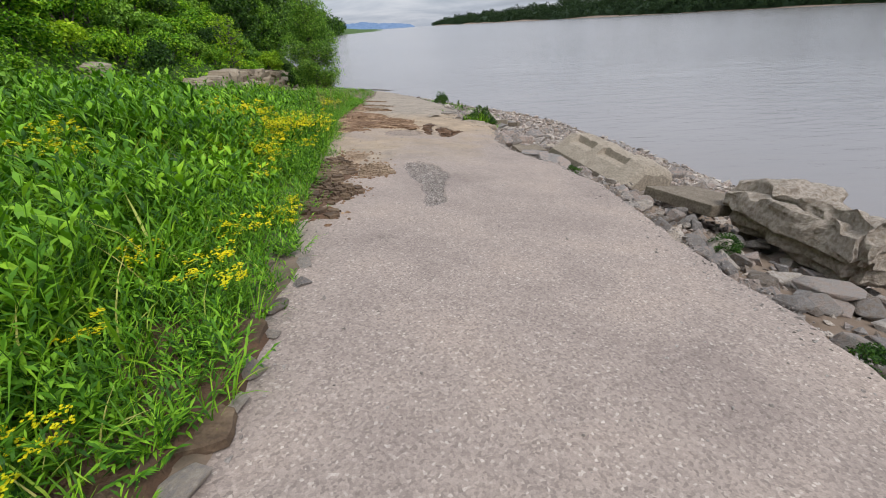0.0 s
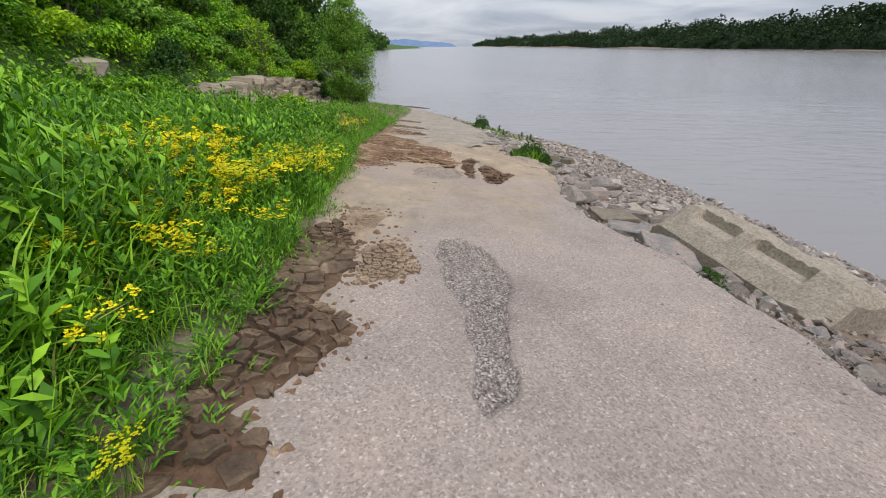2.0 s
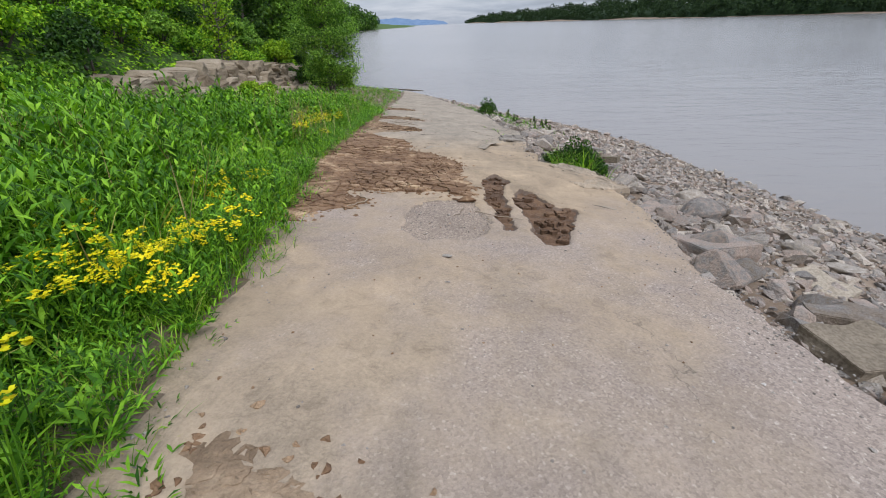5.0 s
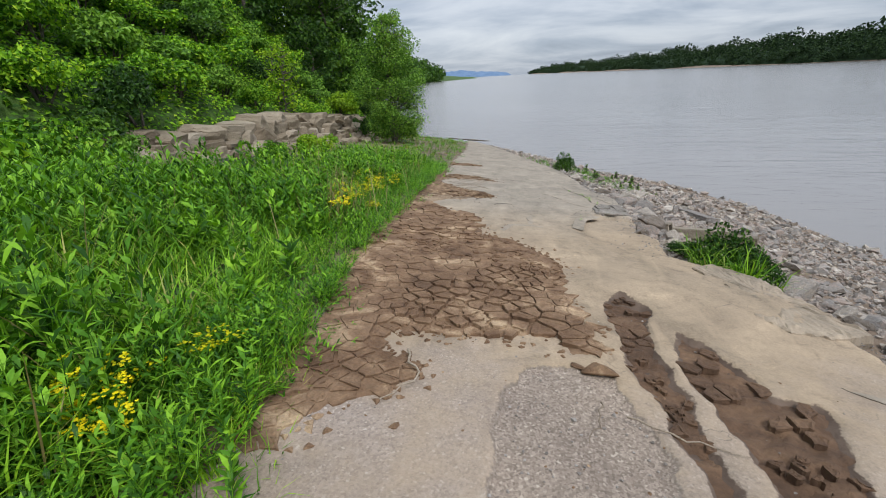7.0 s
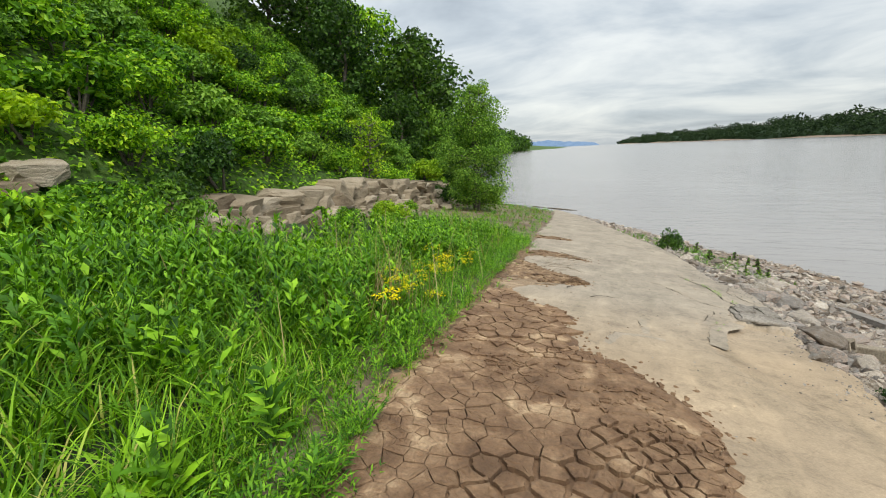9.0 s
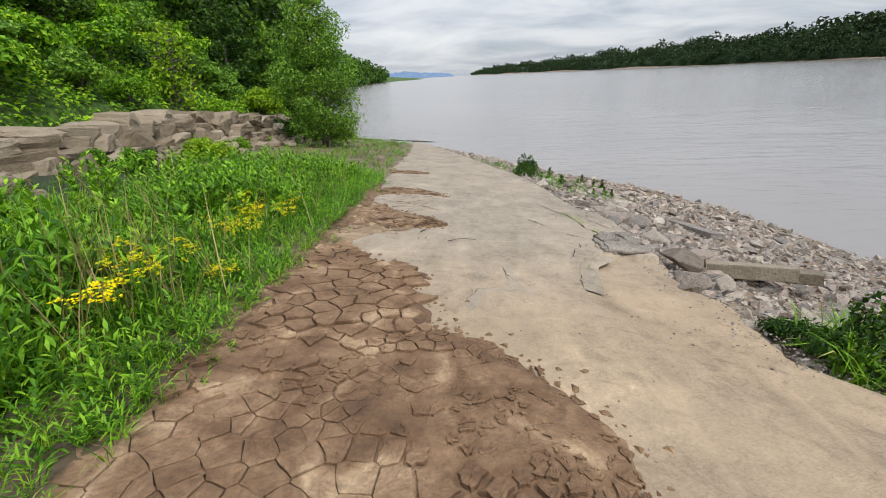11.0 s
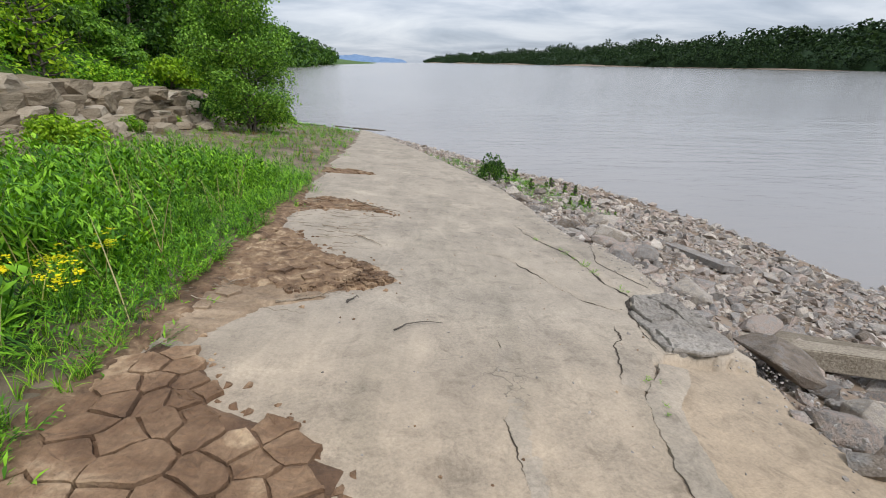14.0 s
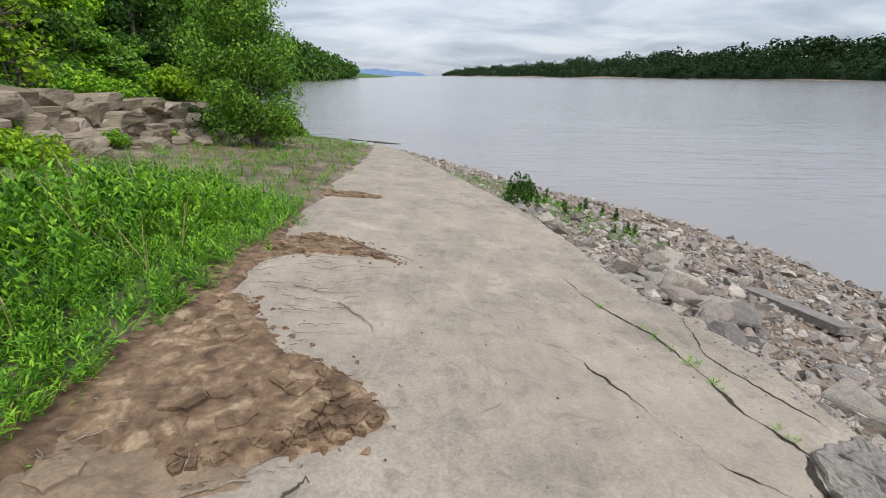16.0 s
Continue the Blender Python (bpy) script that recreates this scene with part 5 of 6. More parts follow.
def verge(r, n, y0, y1, near, far, power=1.0):
    """Places in the strip between the road's left edge and the ledge."""
    y = r.uniform(y0, y1, n)
    d = near + (far - near) * r.uniform(0, 1, n) ** power
    d = d + np.interp(y, [-1, 2.6, 4.0], [0.2, 0.14, 0])
    return x_left(y) - d + 0.4 * fbm(y * 1.1, y * 0 + 3, 4, 91) + 0.07 * r.normal(0, 1, n), y


def build_verge():
    r = np.random.default_rng(77)
    parts_ = [verge(r, 1300, -1, 14, -0.02, 3.0, 1.35), verge(r, 1700, 8, 19, -0.05, 3.6, 1.4), verge(r, 230, 18, 25, 0.15, 2.6, 1.2), verge(r, 330, 24, 47, 0.0, 5.5), verge(r, 600, 0, 19.5, 2.5, 8.0)]
    x, y = (np.concatenate(v) for v in zip(*parts_))
    lush = grain2(x * 0.7, y * 0.7, 12)
    low = np.interp(y, [0, 9, 15, 21, 26, 47], [1.0, 1.0, 0.85, 0.65, 0.4, 0.3])
    edge = np.clip((x_left(y) - x) / 0.7, 0.45, 1.0)
    scatter("grass", TUFTS, x, y, (0.6 + 0.7 * lush) * low * edge, M_GRASS, "tall bright green grass on the road's verge", "grass", 3)
    parts_ = [verge(r, 2300, -1, 12, 0.12, 4.0, 1.2), verge(r, 1950, 9, 20, 0.12, 5.0, 1.2), verge(r, 1700, 17, 25.5, 0.2, 4.2), verge(r, 800, 0, 20, 3.5, 9.0), verge(r, 420, 25, 46, 0.2, 5.5)]
    x, y = (np.concatenate(v) for v in zip(*parts_))
    keep = grain2(x * 0.5 + 7, y * 0.5, 13) > 0.30
    x, y = x[keep], y[keep]
    edge = np.clip((x_left(y) - x) / 0.9, 0.5, 1.0)
    low = np.interp(y, [0, 9, 14, 18, 24.5, 27.5], [1.15, 1.1, 0.95, 0.74, 0.68, 0.25]) * np.where(y > 16, np.clip(1.25 - 0.16 * (x_left(y) - x), 0.45, 1.0), 1.0) * (0.62 + 0.75 * grain2(x * 0.8 + 2, y * 0.8, 14))
    scatter("weeds", WEEDS, x, y, r.uniform(0.75, 1.2, len(x)) * edge * low, M_WEED, "dense green weeds with lance-shaped leaves", "weeds", 4)
    x, y = verge(r, 520, -1, 24, 0.5, 5.0)
    x, y = np.concatenate([x, r.uniform(-3.3, -1.75, 90)]), np.concatenate([y, r.uniform(1.0, 4.6, 90)])
    scatter("broadleaf_weeds", BROADS, x, y, r.uniform(0.7, 1.25, len(x)), M_WEED, "broad-leaved green weeds in the verge", "weeds", 5)
    parts_ = [verge(r, 750, -1, 10, -0.05, 0.9), verge(r, 850, 10, 25, -0.05, 0.9), verge(r, 820, 23, 46, 0.0, 5.5)]
    x, y = (np.concatenate(v) for v in zip(*parts_))
    scatter("low_weeds", FEATHERS, x, y, r.uniform(0.4, 1.0, len(x)), M_WEED, "low feathery green plants along the mud's edge", "weeds", 6)
    x, y = verge(r, 260, 20, 45, 0.2, 6.0)
    scatter("reddish_weeds", FEATHERS, x, y, r.uniform(0.3, 0.7, len(x)), M_REDWEED, "low reddish-brown weeds on the flat", "weeds", 7)
    # dry stalks
    x, y = verge(r, 90, 6, 23, 0.3, 2.5)
    x = np.concatenate([x, r.normal(-5.4, 0.4, 90), r.normal(-4.35, 0.2, 50)])
    y = np.concatenate([y, r.normal(10.9, 0.35, 90), r.normal(15.6, 0.35, 50)])
    stalks = [merge([blade(0.75 * u, 0.007, 0.1 + 0.25 * u, 0.3, u * 9, 4, (0.03 * math.sin(u * 20), 0.03 * math.cos(u * 20), 0)) for u in (0.6, 0.85, 1.0)])]
    scatter("dry_grass", stalks, x, y, r.uniform(0.9, 1.5, len(x)), M_STRAW, "dry straw-coloured stalks standing in the green", "grass", 8)


build_verge()


def wildflowers():
    """Yellow-flowered plants in drifts beside the road."""
    kinds = []
    for k in range(4):
        st, pe = flower_heads(60 + k, 15, 0.22, 0.66)
        kinds.append((mesh_np("foliage", *merge([st, WEEDS[k]]), mats=[M_WEED]), mesh_np("bloom", *pe, mats=[M_PETAL])))
    r = np.random.default_rng(9)
    drifts = [(-3.3, 7.4, 0.4, 0.45, 30, 1.05), (-2.95, 6.5, 0.4, 0.5, 13, 0.85), (-2.4, 5.3, 0.4, 0.5, 15, 0.75), (-3.9, 6.2, 0.7, 0.7, 5, 1.0), (-2.75, 8.7, 0.25, 0.5, 12, 0.8), (-1.45, 3.7, 0.08, 0.2, 7, 0.4), (-1.6, 2.3, 0.25, 0.4, 8, 0.5), (-1.4, 1.0, 0.12, 0.25, 4, 0.4), (-4.4, 4.6, 0.9, 0.7, 7, 1.0), (-4.65, 17.5, 0.2, 0.35, 10, 0.55), (-4.0, 16.3, 0.1, 0.2, 4, 0.4), (-4.35, 15.7, 0.15, 0.25, 5, 0.8), (-3.3, 11.2, 0.15, 0.4, 5, 0.6), (-2.7, 9.7, 0.12, 0.4, 6, 0.6), (-4.8, 18.6, 0.25, 0.3, 5, 0.7)]
    first = {}
    for cx, cy, sx, sy, n, s in drifts:
        for _ in range(n):
            x, y, k = r.normal(cx, sx), r.normal(cy, sy), int(r.integers(4))
            x = min(x, float(x_left(y)) - 0.08)
            m = pose(x, y, float(ground_z(x, y)) - 0.02, r.normal(0, 5), r.normal(0, 5), r.uniform(0, 360)) @ Matrix.Scale(s * r.uniform(0.8, 1.15), 4)
            if k not in first:
                ob = thing("wildflower", None, "green plant with clusters of small bright yellow flowers", "wildflower", group="yellow flowers of the verge", at=m)
                part("foliage", kinds[k][0], ob)
                tagged(part("bloom", kinds[k][1], ob, "bright yellow flowers"), kind="stuff")
                first[k] = ob
            else:
                o = copy_thing(first[k], Matrix())
                o.matrix_basis = m


wildflowers()


def shrub_template(seed, leaves, leaf, lumps, mat):
    r = np.random.default_rng(seed)
    d = r.normal(0, 1, (lumps, 3))
    d[:, 2] = np.abs(d[:, 2]) * 0.8
    d /= np.linalg.norm(d, axis=1)[:, None]
    c = d * r.uniform(0.35, 0.78, lumps)[:, None] * np.array([1, 1, 0.8]) + np.array([0, 0, 0.25])
    crown = mesh_np("crown", *leaf_cloud(leaves, clumped(c, r.uniform(0.16, 0.36, lumps), 0.8, 0.5), leaf, seed, 0.4, 1.0), mats=[mat])
    stems = mesh_np("trunk", *merge([tube([(0, 0, -0.35), p * 0.5 + r.normal(0, 0.04, 3), p], [0.03, 0.02, 0.008], 4) for p in c[:9]]), mats=[M_BARK])
    return crown, stems


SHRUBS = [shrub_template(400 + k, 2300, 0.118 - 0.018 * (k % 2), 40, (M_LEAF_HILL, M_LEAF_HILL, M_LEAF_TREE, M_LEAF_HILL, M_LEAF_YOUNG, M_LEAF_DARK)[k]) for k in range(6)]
SHRUB_LABEL = ["green leafy shrub on the wooded slope", "green leafy shrub on the wooded slope", "dense green shrub on the wooded slope", "green leafy shrub on the wooded slope", "light yellow-green young shrub on the slope", "dark green shrub on the wooded slope"]


def set_shrub(k, x, y, z, s, squash=1.0, label="", name="shrub", group="shrubs of the slope"):
    ob = thing(name, None, label or SHRUB_LABEL[k], "shrub", group=group, at=pose(x, y, z, rng.normal(0, 8), rng.normal(0, 8), rng.uniform(0, 360)) @ Matrix.Diagonal((s, s, s * squash, 1)))
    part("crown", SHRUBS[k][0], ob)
    part("trunk", SHRUBS[k][1], ob)
    return ob


def hillside():
    r = np.random.default_rng(31)
    for gy_ in np.arange(-3.0, 62, 1.9):
        for step in np.concatenate([[-0.6] if gy_ < 18.5 else [], np.arange(0.6, 12.5 if gy_ < 36 else 15, 1.75)]):
            y = gy_ + r.uniform(-0.8, 0.8)
            x = float(x_ledge(y)) - 0.6 - step + r.uniform(-0.7, 0.7)
            if y > 46 and x > float(x_shore(y)) - 2.0:
                continue
            k = int(r.choice(6, p=[0.28, 0.26, 0.16, 0.18, 0.08, 0.04] if y < 29 else [0.12, 0.12, 0.3, 0.1, 0.04, 0.32]))
            s = r.uniform(1.05, 1.75) * (0.8 if step < 1.5 else 1.0)
            set_shrub(k, x, y, float(ground_z(x, y)) + 0.15, s, r.uniform(0.75, 1.15))
    # bushes in front of the ledge
    for k, x, y, s, q in ((0, -9.9, 14.6, 1.0, 1.3), (3, -10.1, 16.4, 0.8, 1.4), (2, -10.6, 17.6, 0.9, 1.3), (1, -9.8, 12.6, 1.1, 1.3), (0, -11.0, 22.5, 0.5, 1.2), (3, -11.2, 29.5, 0.5, 1.1), (1, -9.3, 10.5, 1.1, 1.2), (2, -8.9, 8.2, 1.2, 1.2), (0, -8.3, 5.8, 1.2, 1.1), (3, -7.6, 3.4, 1.1, 1.1), (1, -7.2, 0.9, 1.0, 1.0), (3, -12.0, 27.2, 0.75, 1.2), (4, -9.9, 25.4, 0.8, 1.0), (3, -9.7, 22.4, 0.6, 1.0), (3, -11.9, 33.0, 0.5, 1.2), (5, -12.4, 36.2, 1.4, 1.2), (2, -12.0, 42.5, 1.4, 1.2), (5, -12.2, 44.5, 1.3, 1.2), (2, -12.6, 46.4, 1.4, 1.2), (5, -13.2, 48.0, 1.4, 1.2), (2, -11.4, 40.0, 1.0, 1.3), (5, -12.2, 38.8, 1.5, 1.2), (2, -12.6, 41.0, 1.5, 1.3), (5, -13.8, 43.5, 1.6, 1.3), (2, -14.5, 46.5, 1.6, 1.4)):
        set_shrub(k, x, y, float(ground_z(x, y)) - 0.05, s, q, "feathery light green bush before the rock ledge" if k in (0, 3, 4) else "dark green bush beside the rock ledge", "bush", "bushes before the ledge")


hillside()


def tree_template(seed, height, leaves, leaf, width, mat, trunk_r=0.16, stems=1):
    """Tapered trunk with limbs and an open crown, foot at the origin."""
    r = np.random.default_rng(seed)
    wood, cents, rad = [], [], []
    for s in range(stems):
        lean = r.normal(0, 0.07, 2)
        foot = np.array([*r.normal(0, 0.12 * (stems > 1), 2), -0.3])
        pts = [foot + np.array([lean[0] * t * height, lean[1] * t * height, height * 0.95 * t]) + np.array([*r.normal(0, 0.03 * height * (t > 0), 2), 0]) * 0.5 for t in np.linspace(0, 1, 7)]
        wood.append(tube(pts, trunk_r / stems ** 0.5 * np.linspace(1, 0.12, 7), 7))
        limbs = 40 if stems == 1 else 22
        for k in range(limbs):
            t = 0.07 + 0.92 * (k + r.random()) / limbs
            p = np.array(pts[0]) + (np.array(pts[-1]) - np.array(pts[0])) * t
            reach = width * (0.22 + 0.78 * math.sin(math.pi * min(t * 0.72 + 0.26, 1.0))) * r.uniform(0.6, 1.0)
            a = k * 2.4 + r.normal(0, 0.4)
            tip = p + np.array([math.cos(a) * reach, math.sin(a) * reach, reach * r.uniform(0.1, 0.6)])
            wood.append(tube([p, (p + tip) / 2 + np.array([0, 0, -0.05]), tip], [0.035, 0.022, 0.008], 4))
            for q in (0.55, 1.0):
                cents.append(p + (tip - p) * q)
                rad.append(reach * r.uniform(0.2, 0.36) + 0.15 * width)
    crown = mesh_np("crown", *leaf_cloud(leaves, clumped(cents, np.array(rad), 0.85, 0.35), leaf, seed, 0.35), mats=[mat])
    return crown, mesh_np("trunk", *merge(wood), mats=[M_BARK])


def set_tree(tpl, x, y, z, s, label, name="tree", group=""):
    ob = thing(name, None, label, "tree", group=group, at=pose(x, y, z, 0, 0, rng.uniform(0, 360)) @ Matrix.Scale(s, 4))
    part("crown", tpl[0], ob)
    part("trunk", tpl[1], ob)


def trees():
    shore_tree = tree_template(501, 7.2, 30000, 0.105, 1.75, M_LEAF_TREE, 0.12, 5)
    set_tree(shore_tree, -9.5, 34.4, float(ground_z(-9.5, 34.4)), 1.0, "young green tree with several stems by the water", "young_tree")
    sapling = tree_template(503, 3.4, 900, 0.15, 0.8, M_LEAF_YOUNG, 0.05, 2)
    set_tree(sapling, -13.3, 29.6, float(ground_z(-13.3, 29.6)), 1.0, "slim light green sapling above the rock ledge", "sapling")
    big = [tree_template(510 + k, 9.0, 4200, 0.34, 2.9, (M_LEAF_TREE, M_LEAF_DARK, M_LEAF_HILL)[k], 0.22) for k in range(3)]
    for k, x, y, s in ((1, -16.8, 43.5, 1.15), (1, -18.5, 48, 1.25), (0, -22, 54, 1.1), (1, -21, 40, 0.9), (2, -23, 47, 1.1), (1, -26, 38, 1.0), (1, -27, 44, 1.2), (0, -27, 31, 1.0), (0, -26, 60, 1.1), (1, -30, 52, 1.2), (2, -25, 25, 0.8), (1, -16.5, 39.5, 0.55), (0, -27, 18, 0.9), (2, -26, 10, 0.9), (0, -15.8, 43, 0.6), (0, -25, 2, 0.9)):
        set_tree(big[k], x, y, float(ground_z(x, y)), s, ("tall green tree on the steep wooded slope", "dark green tree on the steep wooded slope", "bright green tree on the steep wooded slope")[k], group="trees of the slope")
    return big


trees()


def bank_plants():
    """Bushes, seedlings and grass on the stony bank."""
    small = shrub_template(450, 1500, 0.10, 22, M_LEAF_DARK)
    for x, y, s, q, label in ((-0.4, 28.1, 0.55, 1.6, "small dense green bush at the road's edge"), (1.05, 16.0, 0.5, 1.3, "green bush growing out of the stony bank"), (1.4, 15.6, 0.4, 1.2, "green bush growing out of the stony bank"), (0.8, 16.4, 0.3, 0.8, "green bush growing out of the stony bank"), (2.1, 7.25, 0.16, 0.7, "low green plant beside the concrete slab"), (2.0, 6.9, 0.13, 0.7, "low green plant beside the concrete slab"), (2.25, 1.85, 0.16, 0.8, "low green plant on the gravel edge"), (2.6, 3.75, 0.2, 0.9, "low green plant among the rocks"), (0.75, 16.5, 0.18, 0.6, "low green plant among the rocks")):
        ob = thing("bank_bush", None, label, "bush", group="bushes of the bank", at=pose(x, y, float(ground_z(x, y)) + 0.06, 0, 0, rng.uniform(0, 360)) @ Matrix.Diagonal((s, s, s * q, 1)))
        part("crown", small[0], ob)
        part("trunk", small[1], ob)
    sprout = [tree_template(460 + k, 1.0, 90, 0.12, 0.17, M_LEAF_TREE, 0.012, 1) for k in range(2)]
    r = np.random.default_rng(13)
    for k in range(17):
        y = 27.0 + 4.5 * r.random()
        x = float(x_right(y)) + 1.0 + 3.0 * r.random() ** 0.8
        ob = thing("seedling", None, "small upright green tree seedling on the stony bank", "seedling", group="seedlings", at=pose(x, y, float(ground_z(x, y)), 0, 0, r.uniform(0, 360)) @ Matrix.Scale(r.uniform(0.25, 0.75), 4))
        part("crown", sprout[k % 2][0], ob)
        part("stem", sprout[k % 2][1], ob)
    y = r.uniform(26.5, 35, 420)
    x = x_right(y) + 0.3 + r.uniform(0, 1, 420) ** 0.8 * (0.4 * (x_shore(y) - x_right(y)))
    gx_, gy_ = r.normal(1.15, 0.22, 60), r.normal(15.9, 0.35, 60)
    scatter("bank_grass", TUFTS, gx_, gy_, r.uniform(0.7, 1.1, 60), M_GRASS, "tall green grass growing out of the stony bank", "grass", 16)
    scatter("bank_weeds", FEATHERS, x, y, r.uniform(0.3, 0.75, 420), M_WEED, "thin green weeds on the stony bank", "weeds", 15)


bank_plants()



def undergrowth():
    """Leaves close to the soil of the wooded slope."""
    def fn(n, r):
        y = r.uniform(-4, 58, n)
        x = x_ledge(y) - 0.3 - 11 * r.uniform(0, 1, n)
        return np.stack([x, y, ground_z(x, y) + r.uniform(0.02, 0.35, n)], -1), np.tile(np.array([[0.6, 0, 0.8]]), (n, 1))

    v, f = leaf_cloud(90000, fn, 0.15, 88, 0.5)
    thing("undergrowth", mesh_np("undergrowth", v, f, mats=[M_LEAF_HILL]), "leafy green undergrowth covering the steep slope", "undergrowth", kind="stuff")


undergrowth()

# ---- rock ledge ----


def rock_ledge():
    base = thing("rock_ledge", None, "layered tan sandstone ledge at the slope's foot", "rock ledge", kind="structure")
    def hewn(seed):
        """An angular split block of sandstone, about one metre across."""
        q = np.random.default_rng(seed)
        bm = bmesh.new()
        bmesh.ops.create_cube(bm, size=1.0)
        for _ in range(7):
            d = q.normal(0, 1, 3) * np.array([1, 1, 0.8])
            d /= np.linalg.norm(d)
            got = bmesh.ops.bisect_plane(bm, geom=bm.verts[:] + bm.edges[:] + bm.faces[:], plane_co=Vector(d * q.uniform(0.46, 0.6)), plane_no=Vector(d), clear_outer=True)
            rim = [e for e in got["geom_cut"] if isinstance(e, bmesh.types.BMEdge)]
            if rim:
                bmesh.ops.holes_fill(bm, edges=rim)
        bmesh.ops.bevel(bm, geom=list(bm.edges), offset=0.018, segments=1, affect="EDGES", clamp_overlap=True)
        bmesh.ops.triangulate(bm, faces=bm.faces)
        bmesh.ops.subdivide_edges(bm, edges=[e for e in bm.edges if e.calc_length() > 0.2], cuts=2, use_grid_fill=True)
        bmesh.ops.triangulate(bm, faces=bm.faces)
        for v in bm.verts:
            c = v.co
            bed = noise.noise(Vector((seed * 2.7, 0.4, c.z * 9.0 + 1.5 * c.y)))
            k = 0.045 * bed + 0.03 * noise.noise(c * 4.0 + Vector((seed, 3, 0))) + 0.022 * noise.noise(c * 11.0 + Vector((seed, 8, 0)))
            v.co = c + Vector((c.x, c.y, 0.35 * c.z)).normalized() * k
        me = bpy.data.meshes.new("rock")
        bm.to_mesh(me)
        bm.free()
        me.materials.append(M_SANDSTONE)
        return me

    kinds = [hewn(700 + k) for k in range(12)]
    r = np.random.default_rng(23)
    tops = lambda y: float(np.interp(y, [15.5, 17.5, 22, 26, 30, 39], [0.05, 0.4, 0.75, 1.05, 1.3, 1.3])) + 0.3 * float(fbm(np.array([y * 0.9]), np.array([2.0]), 3, 71)[0])
    z0, layer = -0.25, 0
    while z0 < 1.7:
        y = 15.6 + r.uniform(0, 0.5)
        h0 = r.uniform(0.28, 0.5)
        while y < 39.5:
            ln = r.uniform(0.45, 1.3)
            if z0 < tops(y):
                h = h0 * r.uniform(0.8, 1.45)
                x = float(x_ledge(y)) + 0.45 - 0.14 * layer + r.normal(0, 0.13)
                ob = part("rock", kinds[int(r.integers(12))], base)
                ob.matrix_world = pose(x, y, float(slope(x, y)) + 0.05 + z0 + h / 2 + r.normal(0, 0.04), r.normal(0, 4), r.normal(3, 4), r.normal(4, 9)) @ Matrix.Diagonal((r.uniform(0.9, 1.5), ln * r.uniform(1.05, 1.3), h * 1.2, 1))
            y += ln * 0.92
        z0 += h0 * 0.92
        layer += 1
    for x, y, z, sx, sy, sz, rz in ((-12.0, 16.0, 0.8, 1.0, 1.0, 0.4, 12), (-11.8, 15.2, 0.45, 0.9, 1.1, 0.4, 3)):
        ob = part("rock", kinds[int(r.integers(12))], base)
        ob.matrix_world = pose(x, y, z, 3, 8, rz) @ Matrix.Diagonal((sx, sy, sz, 1))
    for _ in range(150):
        yy = r.uniform(15, 38.5)
        x = float(x_ledge(yy)) + 0.5 + r.exponential(0.5)
        s = r.uniform(0.12, 0.55)
        ob = part("rock", kinds[int(r.integers(12))], base)
        ob.matrix_world = pose(x, yy, float(ground_z(x, yy)) + s * 0.2, r.normal(0, 10), r.normal(0, 10), r.uniform(0, 360)) @ Matrix.Diagonal((s, s * 1.3, s * 0.7, 1))


rock_ledge()

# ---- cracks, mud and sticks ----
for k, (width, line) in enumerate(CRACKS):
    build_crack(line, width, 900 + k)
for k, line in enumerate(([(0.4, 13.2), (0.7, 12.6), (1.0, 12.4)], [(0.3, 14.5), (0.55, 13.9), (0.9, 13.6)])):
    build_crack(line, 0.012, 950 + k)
cu = np.random.default_rng(19)
cy_ = np.concatenate([cu.uniform(19.5, 21.6, 22), cu.uniform(17.2, 18.3, 5)])
cx_ = np.interp(cy_, [17.2, 18.3, 19.46, 19.82, 20.39, 20.97, 21.6], [-0.8, -0.45, -0.07, -0.16, -0.21, -0.35, -0.6]) + cu.normal(0, 0.03, 27)
cv_, cf_ = spread(*FEATHERS[0], np.stack([cx_, cy_, road_height(cx_, cy_)], -1), cu.uniform(0, 6.28, 27), cu.uniform(0.08, 0.24, 27))
thing("crack_weeds", mesh_np("crack_weeds", cv_, cf_, mats=[M_WEED]), "tiny green weeds sprouting from the road's cracks", "weeds", kind="stuff")
build_mud(MUD_A, 0.125, 0.055, "cracked brown mud crust in curled plates on the road", 0.015, 1, 1.0, 90, M_DAMP_GAPSHADE, 0.012, 2.4, M_MUDDARK)
build_mud(MUD_A3, 0.10, 0.05, "pale clods at the rim of the cracked mud", 0.012, 12, 1.0, 24, M_MUDSILT, 0.02, 2.6, M_MUDSILT)
build_mud(MUD_A2, 0.10, 0.016, "thin pale mud crust cracked into small plates", 0.006, 2, 0.85, 10, M_MUDSILT, 0.012, 1.4, M_MUDSILT)
build_mud(MUD_0, 0.2, 0.035, "dark cracked mud beside the road", 0.075, 3, 1.0, 30, M_DAMP_GAPSHADE, 0.012, 2.2, M_MUDDARK)
build_mud(MUD_B, 0.118, 0.034, "wide brown field of cracked dried mud on the road", 0.012, 4, 1.0, 115, M_MUD, 0.012, 2.1, M_MUD, 1.0)
build_mud(MUD_C, 0.165, 0.045, "brown mud cracked into large flat plates", 0.025, 5, 1.0, 50, M_DAMP_GAPSHADE, 0.012, 1.0, M_MUD, 1.0)
